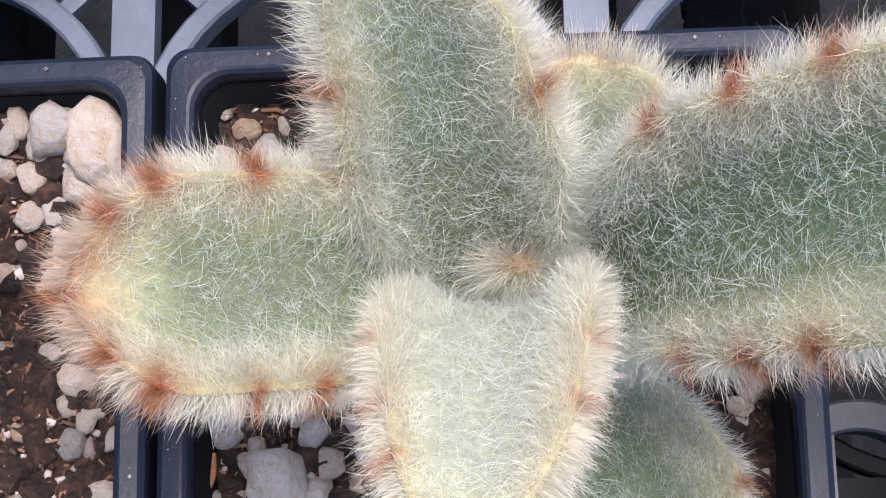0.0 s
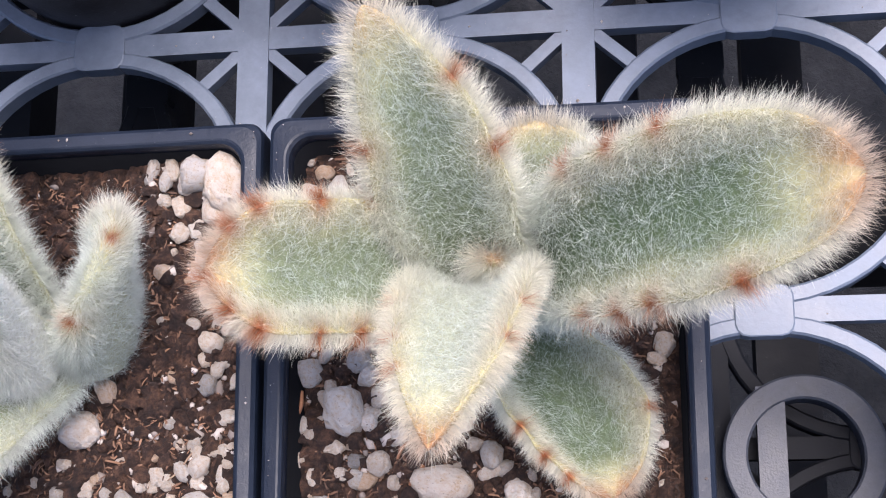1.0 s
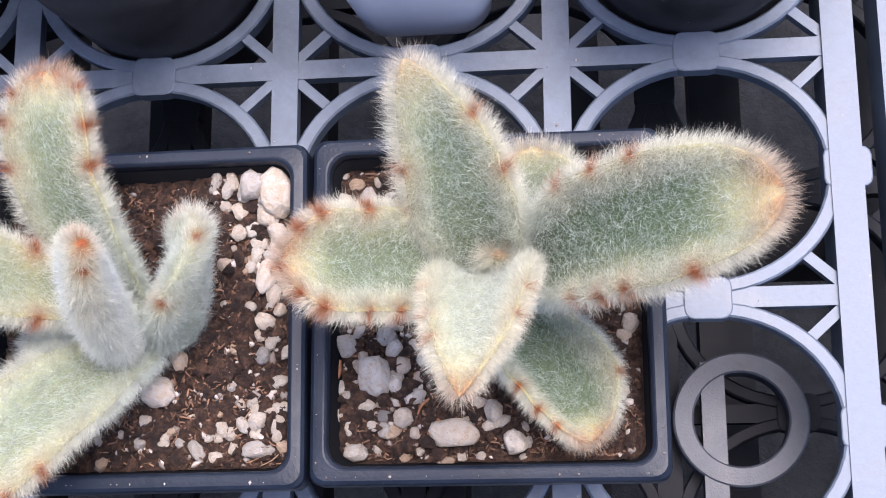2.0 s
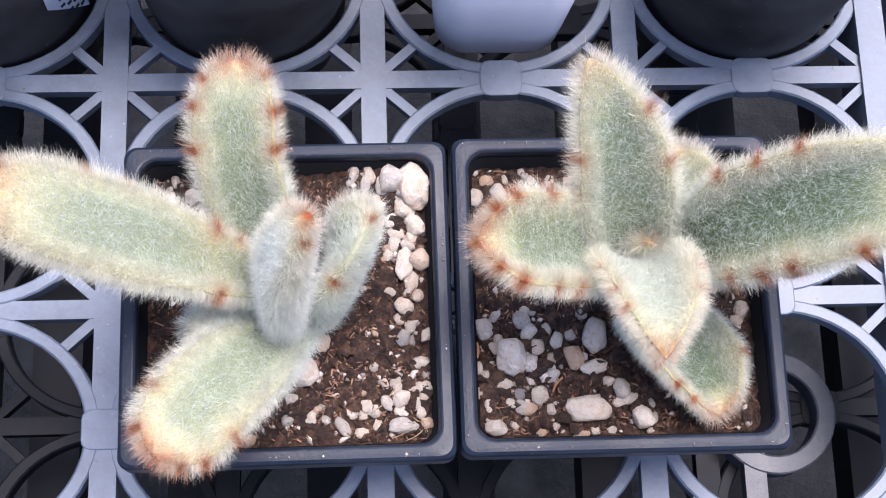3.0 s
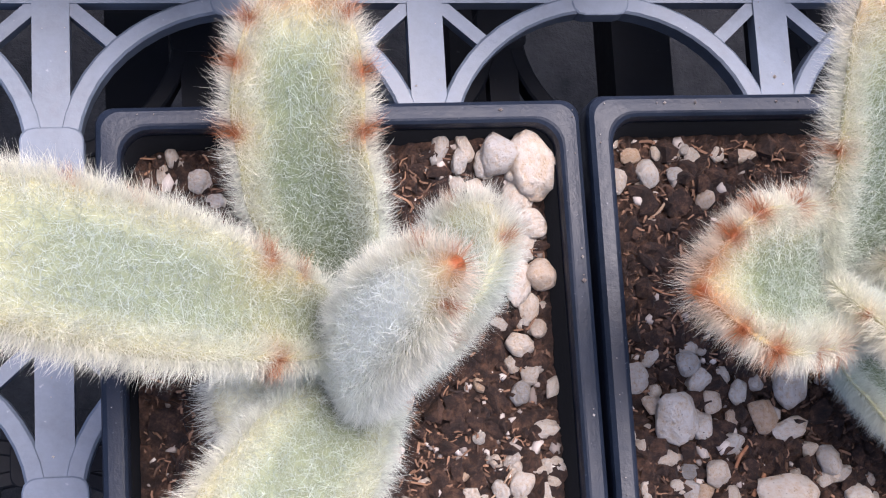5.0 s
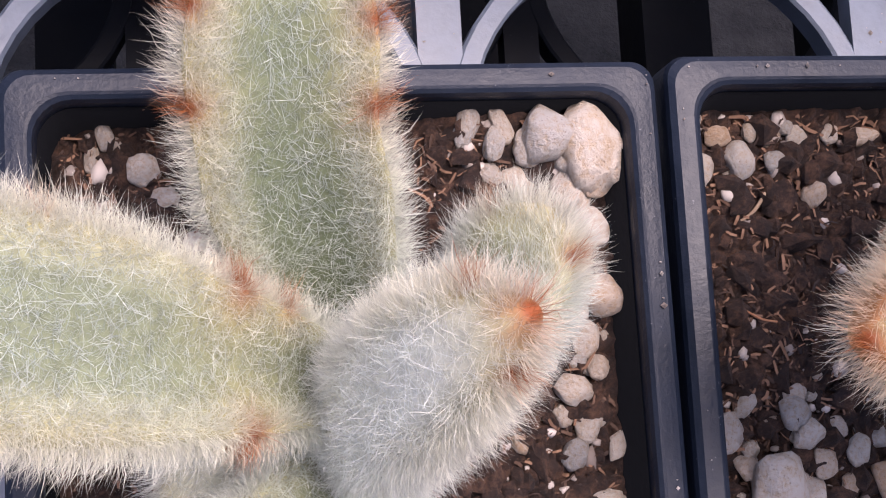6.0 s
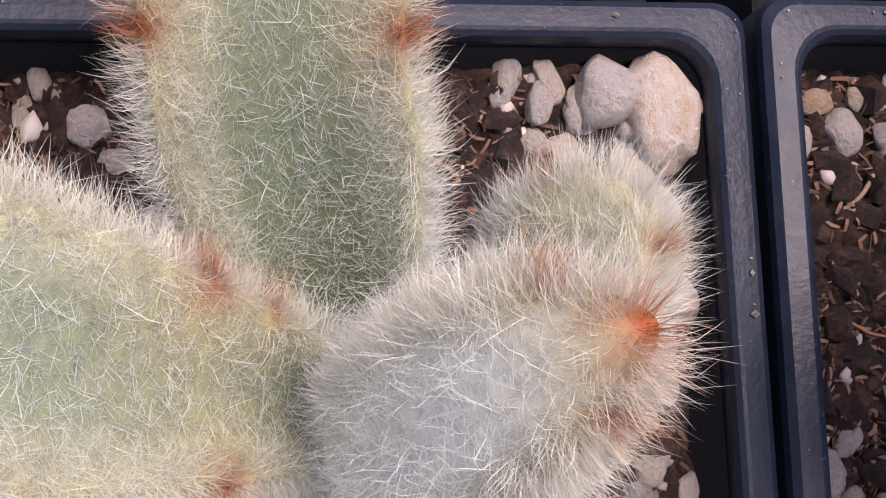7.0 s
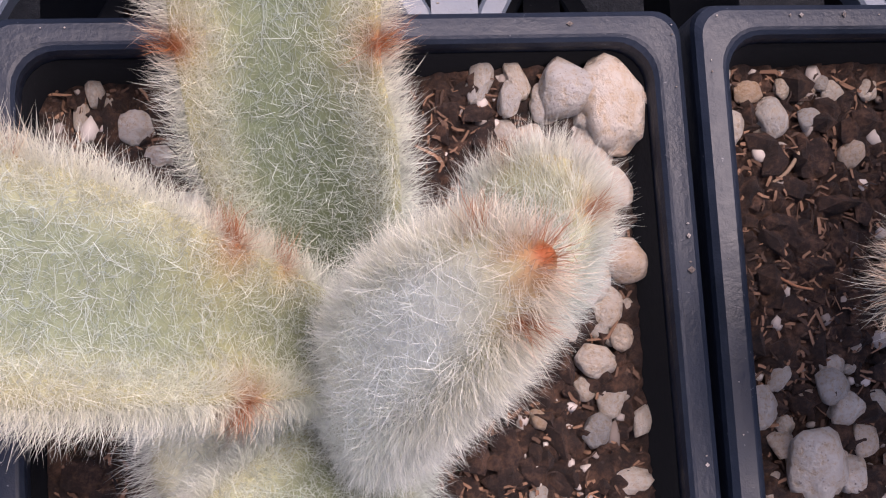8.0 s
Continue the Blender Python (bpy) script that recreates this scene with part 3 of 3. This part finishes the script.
# ---------------------------------------------------------------- stones and grit
def stone_mesh(seed):
    """A worn lump of pumice about one unit in radius."""
    bm = bmesh.new()
    bmesh.ops.create_icosphere(bm, subdivisions=3, radius=1.0)
    off = Vector((seed * 7.3, seed * 3.1, seed * 5.7))
    chip = random.Random(seed + 40)
    cuts = [(Vector((chip.gauss(0, 1), chip.gauss(0, 1), chip.gauss(0, 1))).normalized(), chip.uniform(0.62, 0.86)) for _ in range(9)]
    for v in bm.verts:
        d = v.co.normalized()
        k = 1 + 0.30 * noise.noise(d * 1.0 + off) + 0.13 * noise.noise(d * 2.2 + off) + 0.06 * noise.noise(d * 6 + off) + 0.03 * noise.noise(d * 13 + off)
        flat = 1 - 0.14 * max(0.0, noise.noise(off + Vector((1, 2, 3))) + d.dot(Vector((math.sin(seed), math.cos(seed), 0.2)))) 
        p = d * k * flat
        for n, c in cuts:
            over = p.dot(n) - c
            if over > 0:
                p = p - n * over * 0.86
        v.co = p * 1.1 * (1 + 0.035 * noise.noise(d * 9 + off))
    me = bpy.data.meshes.new("pumice_stone")
    bm.to_mesh(me)
    bm.free()
    for f in me.polygons:
        f.use_smooth = True
    me.materials.append(M_STONE)
    return me


STONES = [stone_mesh(k) for k in range(12)]
stone_count = 0


def stone(x, y, w, d, h, turn):
    """A stone at x, y (mm) with half sizes w, d, h (mm), lying in the soil."""
    global stone_count
    ob = new("pumice_stone", STONES[(stone_count * 5) % 12])
    stone_count += 1
    px, py, _ = POT_R if x > 0 else POT_L
    x = min(max(x, px * 1000 - 28.9 + 1.05 * w), px * 1000 + 28.9 - 1.05 * w)
    y = min(max(y, py * 1000 - 28.9 + 1.05 * d), py * 1000 + 28.9 - 1.05 * d)
    z = soil_height(x * 0.001, y * 0.001) + h * 0.0007
    ob.matrix_world = pose(x * 0.001, y * 0.001, z, 14 * math.sin(stone_count), 14 * math.cos(3 * stone_count), turn) @ Matrix.Diagonal((w * 0.00105, d * 0.00105, h * 0.0011, 1))
    big = max(w, d)
    tagged(ob, ("large rounded pale pumice stone on the soil" if big > 2.6 else "small rough pale pumice stone on the soil"), "stone", "pumice stones in the pots")


# in the left pot
stone(-5.4, 58.6, 3.1, 4.4, 3.2, 18)
stone(-11.8, 59.9, 2.8, 3.0, 2.6, 0)
stone(-19.8, 60.0, 1.1, 2.2, 0.9, -20)
stone(-16.1, 59.3, 1.1, 2.1, 0.9, 15)
stone(-6.7, 55.0, 3.1, 1.8, 1.5, -15)
stone(-10.2, 57.3, 1.7, 2.3, 1.5, 20)
stone(-9.2, 51.9, 2.1, 2.7, 1.8, 0)
stone(-13.4, 56.6, 1.7, 1.6, 1.4, 0)
stone(-5.9, 40.8, 2.4, 2.4, 2.0, 0)
stone(-9.5, 39.8, 1.8, 3.3, 1.5, -10)
stone(-6.8, 33.3, 1.2, 1.4, 1.0, 0)
stone(-9.7, 31.3, 2.1, 1.6, 1.4, -20)
stone(-30.0, 18.2, 2.9, 2.7, 2.3, -10)
stone(-26.6, 24.4, 1.7, 2.4, 1.5, 20)
stone(-10.1, 24.5, 1.4, 1.7, 1.2, 0)
stone(-7.3, 28.1, 0.9, 1.1, 0.8, 0)
stone(-5.2, 25.3, 1.0, 1.7, 0.9, -20)
stone(-6.7, 19.5, 1.9, 1.3, 1.1, 20)
stone(-10.4, 7.1, 3.0, 1.7, 1.4, 10)
stone(-10.8, 12.3, 1.6, 1.8, 1.3, -30)
stone(-8.5, 14.4, 1.4, 1.1, 1.0, 0)
stone(-13.4, 11.6, 1.1, 1.6, 1.0, 30)
stone(-7.5, 11.5, 1.0, 1.1, 0.9, 0)
stone(-18.6, 5.7, 1.5, 1.1, 0.9, 0)
stone(-22.3, 7.0, 1.2, 2.2, 1.0, 35)
stone(-33.3, 8.6, 1.2, 1.2, 1.0, 0)
stone(-28.6, 9.1, 1.0, 1.1, 0.8, 0)
stone(-32.3, 12.9, 1.3, 0.9, 0.8, 0)
stone(-40.2, 5.0, 1.3, 1.3, 1.1, 0)
stone(-25.6, 8.3, 1.0, 1.0, 0.8, 0)
stone(-13.4, 24.1, 0.8, 1.0, 0.7, 0)
stone(-16.0, 18.8, 1.0, 0.8, 0.7, 0)
stone(-14.0, 15.6, 0.9, 1.1, 0.8, 0)
stone(-52.3, 55.0, 1.7, 1.6, 1.4, 0)
stone(-57.2, 56.3, 0.8, 1.6, 0.7, 0)
stone(-50.1, 51.9, 1.7, 1.3, 1.1, 0)
stone(-14.9, 48.6, 1.4, 1.6, 1.2, 0)
stone(-11.6, 44.7, 1.2, 2.1, 1.0, 0)
stone(-15.8, 9.4, 1.1, 0.8, 0.7, 0)
stone(-20.3, 9.4, 0.9, 0.9, 0.8, 0)
stone(-23.7, 13.4, 0.8, 0.7, 0.6, 0)
stone(-5.2, 14.3, 1.0, 0.9, 0.8, 0)
stone(-13.6, 55.6, 1.5, 1.7, 1.3, 20)
stone(-17.0, 56.6, 1.2, 1.9, 1.1, -15)
stone(-9.3, 54.6, 1.9, 1.7, 1.5, 10)
stone(-4.9, 52.6, 2.3, 1.7, 1.5, 25)
stone(-19.6, 59.0, 1.1, 1.6, 1.0, 0)
stone(-46.5, 51.0, 1.5, 1.3, 1.2, 0)
stone(-47.4, 47.6, 1.2, 1.1, 1.0, 0)
stone(-45.9, 44.6, 0.9, 0.9, 0.8, 0)
# in the right pot
stone(11.5, 19.9, 3.1, 3.8, 2.6, 25)
stone(5.7, 26.0, 2.0, 2.3, 1.7, 20)
stone(26.7, 9.2, 4.1, 2.8, 2.4, -15)
stone(37.5, 7.4, 2.3, 2.3, 1.9, 0)
stone(7.9, 6.3, 2.2, 1.7, 1.4, 0)
stone(15.3, 19.0, 1.7, 1.9, 1.5, 0)
stone(9.8, 14.8, 1.8, 1.2, 1.0, 15)
stone(16.9, 12.4, 1.8, 1.8, 1.5, 0)
stone(13.3, 12.8, 1.4, 1.1, 1.0, 0)
stone(9.1, 24.1, 1.0, 1.1, 0.9, 0)
stone(13.7, 27.7, 1.8, 1.7, 1.4, 0)
stone(15.2, 25.7, 1.5, 1.9, 1.3, -20)
stone(28.4, 24.0, 2.6, 3.4, 2.2, 10)
stone(24.3, 19.9, 1.9, 2.6, 1.6, 20)
stone(28.6, 18.1, 3.0, 1.6, 1.4, 5)
stone(33.5, 13.2, 1.8, 2.1, 1.6, 0)
stone(4.4, 18.3, 1.0, 1.6, 0.9, 0)
stone(6.2, 16.8, 1.0, 1.2, 0.9, 0)
stone(10.0, 54.8, 1.7, 2.3, 1.5, 0)
stone(7.9, 57.3, 1.5, 1.2, 1.0, 0)
stone(5.7, 53.6, 1.5, 1.9, 1.3, 0)
stone(12.0, 58.0, 1.0, 1.1, 0.8, 0)
stone(14.6, 54.6, 1.5, 1.2, 1.0, 0)
stone(19.5, 16.7, 1.4, 1.6, 1.2, 0)
stone(20.7, 23.2, 1.3, 1.7, 1.1, 0)
stone(16.9, 22.1, 1.4, 1.7, 1.2, 0)
stone(14.4, 29.5, 1.3, 1.2, 1.0, 0)
stone(11.1, 10.8, 1.1, 1.0, 0.9, 0)
stone(19.0, 9.6, 1.0, 1.2, 0.9, 0)
stone(17.0, 5.1, 1.1, 0.9, 0.8, 0)
stone(6.6, 10.8, 0.9, 1.8, 0.8, 0)
stone(4.7, 13.1, 0.7, 1.1, 0.6, 0)
stone(12.0, 6.6, 0.9, 0.9, 0.8, 0)
stone(19.9, 6.2, 0.9, 0.8, 0.7, 0)
stone(11.4, 26.9, 0.9, 1.0, 0.8, 0)
stone(30.8, 15.2, 1.2, 1.2, 1.0, 0)
stone(24.8, 4.0, 1.6, 0.8, 0.7, 0)
stone(27.7, 5.0, 1.1, 0.9, 0.8, 0)
stone(31.1, 5.2, 0.9, 0.8, 0.7, 0)
stone(18.9, 25.9, 1.1, 1.1, 0.9, 0)
stone(23.5, 24.7, 1.2, 1.2, 1.0, 0)
stone(26.2, 28.9, 1.4, 1.2, 1.0, 0)
stone(38.9, 4.9, 1.0, 0.9, 0.8, 0)
stone(58.2, 8.6, 0.8, 0.9, 0.7, 0)
stone(58.4, 5.8, 0.9, 0.7, 0.6, 0)
stone(59.0, 29.3, 1.7, 1.9, 1.4, 0)
stone(19.7, 19.9, 1.0, 1.1, 0.9, 0)
stone(24.7, 57.3, 1.7, 1.1, 0.9, 0)
stone(21.0, 57.3, 1.0, 1.1, 0.8, 0)

for x, y, w, d in ((-14.6, 52.4, 1.5, 1.9), (-12.2, 49.6, 1.9, 1.5), (-7.2, 48.2, 2.0, 2.3), (-11.0, 46.4, 1.4, 1.8), (-8.0, 45.2, 1.3, 1.9), (-8.6, 43.6, 1.7, 1.3), (-8.2, 36.4, 1.5, 1.9), (-12.4, 34.2, 1.0, 1.2), (-10.8, 28.6, 1.3, 1.1), (-8.4, 27.2, 1.2, 1.6), (-17.4, 53.6, 1.3, 1.3), (-12.6, 41.8, 1.2, 1.0)):
    stone(x, y, w, d, 0.8 * min(w, d), 23 * x)
drift = random.Random(8)
for count, x0, x1, y0, y1 in ((26, 5, 22, 5, 32), (10, 22, 40, 5, 12), (9, 5, 20, 50, 60), (7, 55, 60, 6, 40), (16, -18, -5.5, 22, 56), (20, -22, -5.5, 5, 16), (10, -52, -26, 5, 14), (8, -58, -44, 46, 59)):
    for _ in range(count):
        size = 0.55 + 0.75 * drift.random() ** 1.6
        stone(drift.uniform(x0, x1), drift.uniform(y0, y1), size * drift.uniform(0.8, 1.3), size * drift.uniform(0.8, 1.3), size * 0.85, drift.uniform(0, 180))


def grit(px, py, seed, clusters):
    """Fine pumice crumbs and peat fibres lying on the soil of one pot."""
    rng = np.random.default_rng(seed)
    ico = bmesh.new()
    bmesh.ops.create_icosphere(ico, subdivisions=1, radius=1.0)
    IV = np.array([v.co[:] for v in ico.verts])
    IF = np.array([[v.index for v in f.verts] for f in ico.faces])
    ico.free()
    V, F = [], []
    spots = [(rng.uniform(-0.0272, 0.0272), rng.uniform(-0.0272, 0.0272)) for _ in range(130)]
    for cx, cy, sp, n in clusters:
        spots += [(float(np.clip(rng.normal(cx, sp), -0.0272, 0.0272)), float(np.clip(rng.normal(cy, sp), -0.0272, 0.0272))) for _ in range(n)]
    for k, (x, y) in enumerate(spots):
        r = 0.00022 + 0.00075 * rng.random() ** 2.2
        sc = r * rng.uniform(0.7, 1.3, 3)
        jit = IV * (1 + 0.25 * rng.normal(size=(len(IV), 1))) * sc
        a = rng.uniform(0, 6.28)
        jit = jit @ np.array([[math.cos(a), math.sin(a), 0], [-math.sin(a), math.cos(a), 0], [0, 0, 1]])
        V.append(jit + [x + px, y + py, soil_height(x + px, y + py) + r * 0.5])
        F.append(IF + len(IV) * k)
    ob = array_mesh("pumice_grit", np.concatenate(V), [np.concatenate(F)], M_GRIT)
    tagged(ob, "fine pale pumice grit scattered over the soil", "grit", "pumice grit", "stuff")
    V, F = [], []
    for k in range(1500):
        x, y = rng.uniform(-0.027, 0.027, 2)
        r = 0.0004 + 0.0014 * rng.random() ** 2.4
        jit = IV * (1 + 0.3 * rng.normal(size=(len(IV), 1))) * r * rng.uniform(0.6, 1.3, 3)
        V.append(jit + [x + px, y + py, soil_height(x + px, y + py) + r * 0.25])
        F.append(IF + len(IV) * k)
    ob = array_mesh("peat_crumbs", np.concatenate(V), [np.concatenate(F)], M_SOIL, smooth=False)
    tagged(ob, "dark crumbs of peat loose on the soil", "peat", "peat crumbs", "stuff")
    n = 3600
    c = rng.uniform(-0.0275, 0.0275, (n, 2)) + [px, py]
    z = np.array([soil_height(x, y) for x, y in c]) + rng.uniform(0.0, 0.0011, n)
    a = rng.uniform(0, 6.28, n)
    ln = rng.uniform(0.0002, 0.0009, n) * (1 + 1.5 * (rng.random(n) > 0.96))
    d = np.stack([np.cos(a), np.sin(a), rng.normal(0, 0.25, n)], 1) * ln[:, None]
    wd = np.stack([-np.sin(a), np.cos(a), rng.normal(0, 0.4, n)], 1) * rng.uniform(0.00004, 0.00015, n)[:, None]
    up = np.array([0, 0, 0.00016])
    mid = np.concatenate([c, z[:, None]], 1)
    mid2 = mid + np.stack([-np.sin(a), np.cos(a), 0 * a], 1) * (ln * rng.normal(0, 0.25, n))[:, None]
    lo = 0.0275
    V = np.stack([mid - d - wd, mid - d + wd, mid2 + wd * 1.3 + up, mid2 - wd * 1.3 + up, mid + d + wd, mid + d - wd], 1)
    V[:, :, 0] = np.clip(V[:, :, 0], px - lo, px + lo)
    V[:, :, 1] = np.clip(V[:, :, 1], py - lo, py + lo)
    k = np.arange(n)[:, None] * 6
    ob = array_mesh("peat_fibres", V.reshape(-1, 3), [np.concatenate([k + np.array([[0, 1, 2, 3]]), k + np.array([[3, 2, 4, 5]])])], M_FIBRE, smooth=False)
    tagged(ob, "loose brown peat fibres on the soil surface", "peat", "peat fibres", "stuff")


grit(POT_L[0], POT_L[1], 5, [(0.022, 0.012, 0.004, 60), (0.018, -0.016, 0.006, 90), (0.0, -0.02, 0.007, 50), (0.02, 0.022, 0.005, 50)])
grit(POT_R[0], POT_R[1], 6, [(-0.02, -0.008, 0.006, 70), (-0.012, -0.018, 0.008, 60), (-0.02, 0.022, 0.006, 40), (0.02, 0.0, 0.008, 40), (0.02, -0.02, 0.006, 30)])


# ---------------------------------------------------------------- pots standing behind
def round_pot(name, x, y, r0, r1, z0, z1, material, label, sides=48, square=0.0):
    """A tapered pot hanging in one opening of the tray, hollow, with a band at the rim."""
    root = empty(name, pose(x, y, TRAY_Z) @ Matrix.Diagonal((FIT[0], FIT[0], FIT[0], 1)))

    def ring(r, z):
        if square:
            return rounded_ring(r, r * square, z)
        return [(r * math.cos(2 * math.pi * i / sides), r * math.sin(2 * math.pi * i / sides), z) for i in range(sides)]

    bm = bmesh.new()
    loft(bm, [ring(r0 * 0.9, z0 + 0.001), ring(r0 * 0.97, z0), ring(r0, z0 + 0.002), ring(r1, z1 - 0.01), ring(r1 - 0.0012, z1 - 0.01), ring(r0 - 0.001, z0 + 0.004)], True, True)
    part("body", bm, material, root)
    bm = bmesh.new()
    loft(bm, [ring(r1 - 0.0012, z1 - 0.012), ring(r1 - 0.001, z1), ring(r1 + 0.0016, z1), ring(r1 + 0.0022, z1 - 0.001), ring(r1 + 0.0022, z1 - 0.009), ring(r1 + 0.0002, z1 - 0.0095), ring(r1 + 0.0002, z1 - 0.012)])
    part("rim", bm, material, root)
    tagged(root, label, "pot", "pots behind")
    return root


row_y = BAR_Y + PITCH_Y / 2 + 0.002
round_pot("white_pot", BAR_X + PITCH_X / 2 + 0.0003, 0.1195, 0.0205, 0.0265, -0.012, 0.085, M_WHITE, "white plastic rounded-square pot set in the tray", square=0.5)
for k in (-2, -1, 1):
    pot = round_pot("black_pot", BAR_X + PITCH_X * (k + 0.5), row_y, 0.030, 0.0385, -0.04, 0.075, M_BLACK, "black plastic round pot set in the tray")
    if k == -2:
        # paper label stuck on the side, its lower edge cut at a slant
        bm = bmesh.new()
        cols = []
        for i in range(13):
            a = radians(-47 + 25 * i / 12)
            lo = 0.026 - 0.025 * i / 12
            col = []
            for j in range(5):
                z = lo + (0.062 - lo) * j / 4
                r = 0.030 + 0.0085 * (z + 0.038) / 0.103 + 0.0008
                col.append([bm.verts.new((rr * math.cos(a), rr * math.sin(a), z)) for rr in (r, r - 0.0004)])
            cols.append(col)
        for c0, c1 in zip(cols, cols[1:]):
            for j in range(4):
                bm.faces.new((c0[j][0], c1[j][0], c1[j + 1][0], c0[j + 1][0]))
                bm.faces.new((c0[j][1], c0[j + 1][1], c1[j + 1][1], c1[j][1]))
            bm.faces.new((c0[0][0], c0[0][1], c1[0][1], c1[0][0]))
            bm.faces.new((c0[4][0], c1[4][0], c1[4][1], c0[4][1]))
        label = part("label", bm, M_WHITE, pot, "white paper label with small grey marks")
        for i in range(3):
            for j in range(4):
                a = radians(-27 - 4 * j)
                z = 0.009 + 0.005 * i + 0.0025 * j
                r = 0.030 + 0.0085 * (z + 0.038) / 0.103 + 0.0010
                bm = bmesh.new()
                bmesh.ops.create_cube(bm, size=1)
                for v in bm.verts:
                    v.co = Vector((v.co.x * 0.0004, v.co.y * 0.0016, v.co.z * 0.0010))
                bm.transform(pose(r * math.cos(a), r * math.sin(a), z, 0, 0, math.degrees(a)))
                part("mark", bm, M_RIM, label, smooth=False)


# ---------------------------------------------------------------- bits on the soil
def twig(x, y, length, r, turn, material, label):
    """A bent sliver of dry stem, in mm."""
    bm = bmesh.new()
    rings = []
    for i in range(9):
        t = i / 8 - 0.5
        rr = r * (1 - 0.5 * abs(t)) * 0.001
        c = Vector((t * length * 0.001, math.sin(t * 5 + x) * 0.05 * length * 0.001, 0.0004 * math.cos(3 * t)))
        rings.append([c + Vector((0, rr * math.cos(k), rr * math.sin(k))) for k in [2 * math.pi * q / 7 for q in range(7)]])
    loft(bm, rings, True, True)
    ob = part("twig", bm, material)
    ob.matrix_world = pose(x * 0.001, y * 0.001, soil_height(x * 0.001, y * 0.001) + 0.0008, 0, 3, turn)
    tagged(ob, label, "twig", "twigs on the soil")


def wood(name, c1, c2):
    m, nt, N, L, p = mat(name)
    n = noise_node(nt, 700, 4, 0.6, objcoords(nt))
    r = ramp(nt, n.outputs["Fac"], [(0.3, c1), (0.7, c2)])
    L.new(r.outputs["Color"], p.inputs["Base Color"])
    p.inputs["Roughness"].default_value = 0.8
    return m


M_TWIG = wood("dry_stem", (0.20, 0.13, 0.08), (0.42, 0.30, 0.19))
M_BARK = wood("bark_chip", (0.18, 0.07, 0.03), (0.42, 0.20, 0.09))
twig(-12.5, 13.5, 9, 0.16, 42, M_TWIG, "thin pale dry stem lying on the soil")
twig(-7.5, 5.5, 6, 0.12, 35, M_TWIG, "thin pale dry stem lying on the soil")
twig(20.5, 14.5, 3.8, 0.3, 55, M_BARK, "short orange-brown bark splinter on the soil")
twig(22.6, 10.5, 3.6, 0.45, 60, M_BARK, "short orange-brown bark splinter on the soil")
twig(12, 50, 6, 0.22, 40, M_TWIG, "thin pale dry stem lying on the soil")
twig(10.5, 38, 5, 0.15, -20, M_BARK, "short orange-brown bark splinter on the soil")
twig(4.5, 21, 5, 0.4, 80, M_BARK, "brown stem stub beside the pot wall")


def flecks():
    """Pale flecks of dust and grit lying on the tray bars and the pot rims."""
    rng = np.random.default_rng(31)
    IV = np.array([(1, 0, 0), (-1, 0, 0), (0, 1, 0), (0, -1, 0), (0, 0, 1), (0, 0, -1)], float)
    IF = np.array([(0, 2, 4), (2, 1, 4), (1, 3, 4), (3, 0, 4), (2, 0, 5), (1, 2, 5), (3, 1, 5), (0, 3, 5)])
    V, F = [], []
    places = []
    for k in range(150):
        x = BAR_X + PITCH_X * rng.integers(-2, 2) + rng.uniform(-0.0024, 0.0024)
        places.append((x, rng.uniform(-0.05, 0.14), TRAY_Z))
        y = BAR_Y + PITCH_Y * rng.integers(-2, 1) + rng.uniform(-0.0018, 0.0018)
        places.append((rng.uniform(-0.13, 0.10), y, TRAY_Z - 0.0003))
    for px, py, _ in (POT_L, POT_R):
        for k in range(40):
            u, v = rng.uniform(-0.031, 0.031), 0.0311 * rng.choice((-1, 1))
            places.append((px + u, py + v, 0.0735) if rng.random() < 0.5 else (px + v, py + u, 0.0735))
    for k, (x, y, z) in enumerate(places):
        r = 0.00008 + 0.00026 * rng.random() ** 3
        V.append(IV * r * rng.uniform(0.6, 1.4, 3) + [x, y, z + r * 0.4])
        F.append(IF + 6 * k)
    ob = array_mesh("dust_flecks", np.concatenate(V), [np.concatenate(F)], M_GRIT, smooth=False)
    tagged(ob, "pale flecks of dust on the tray and rims", "dust", kind="stuff")


flecks()
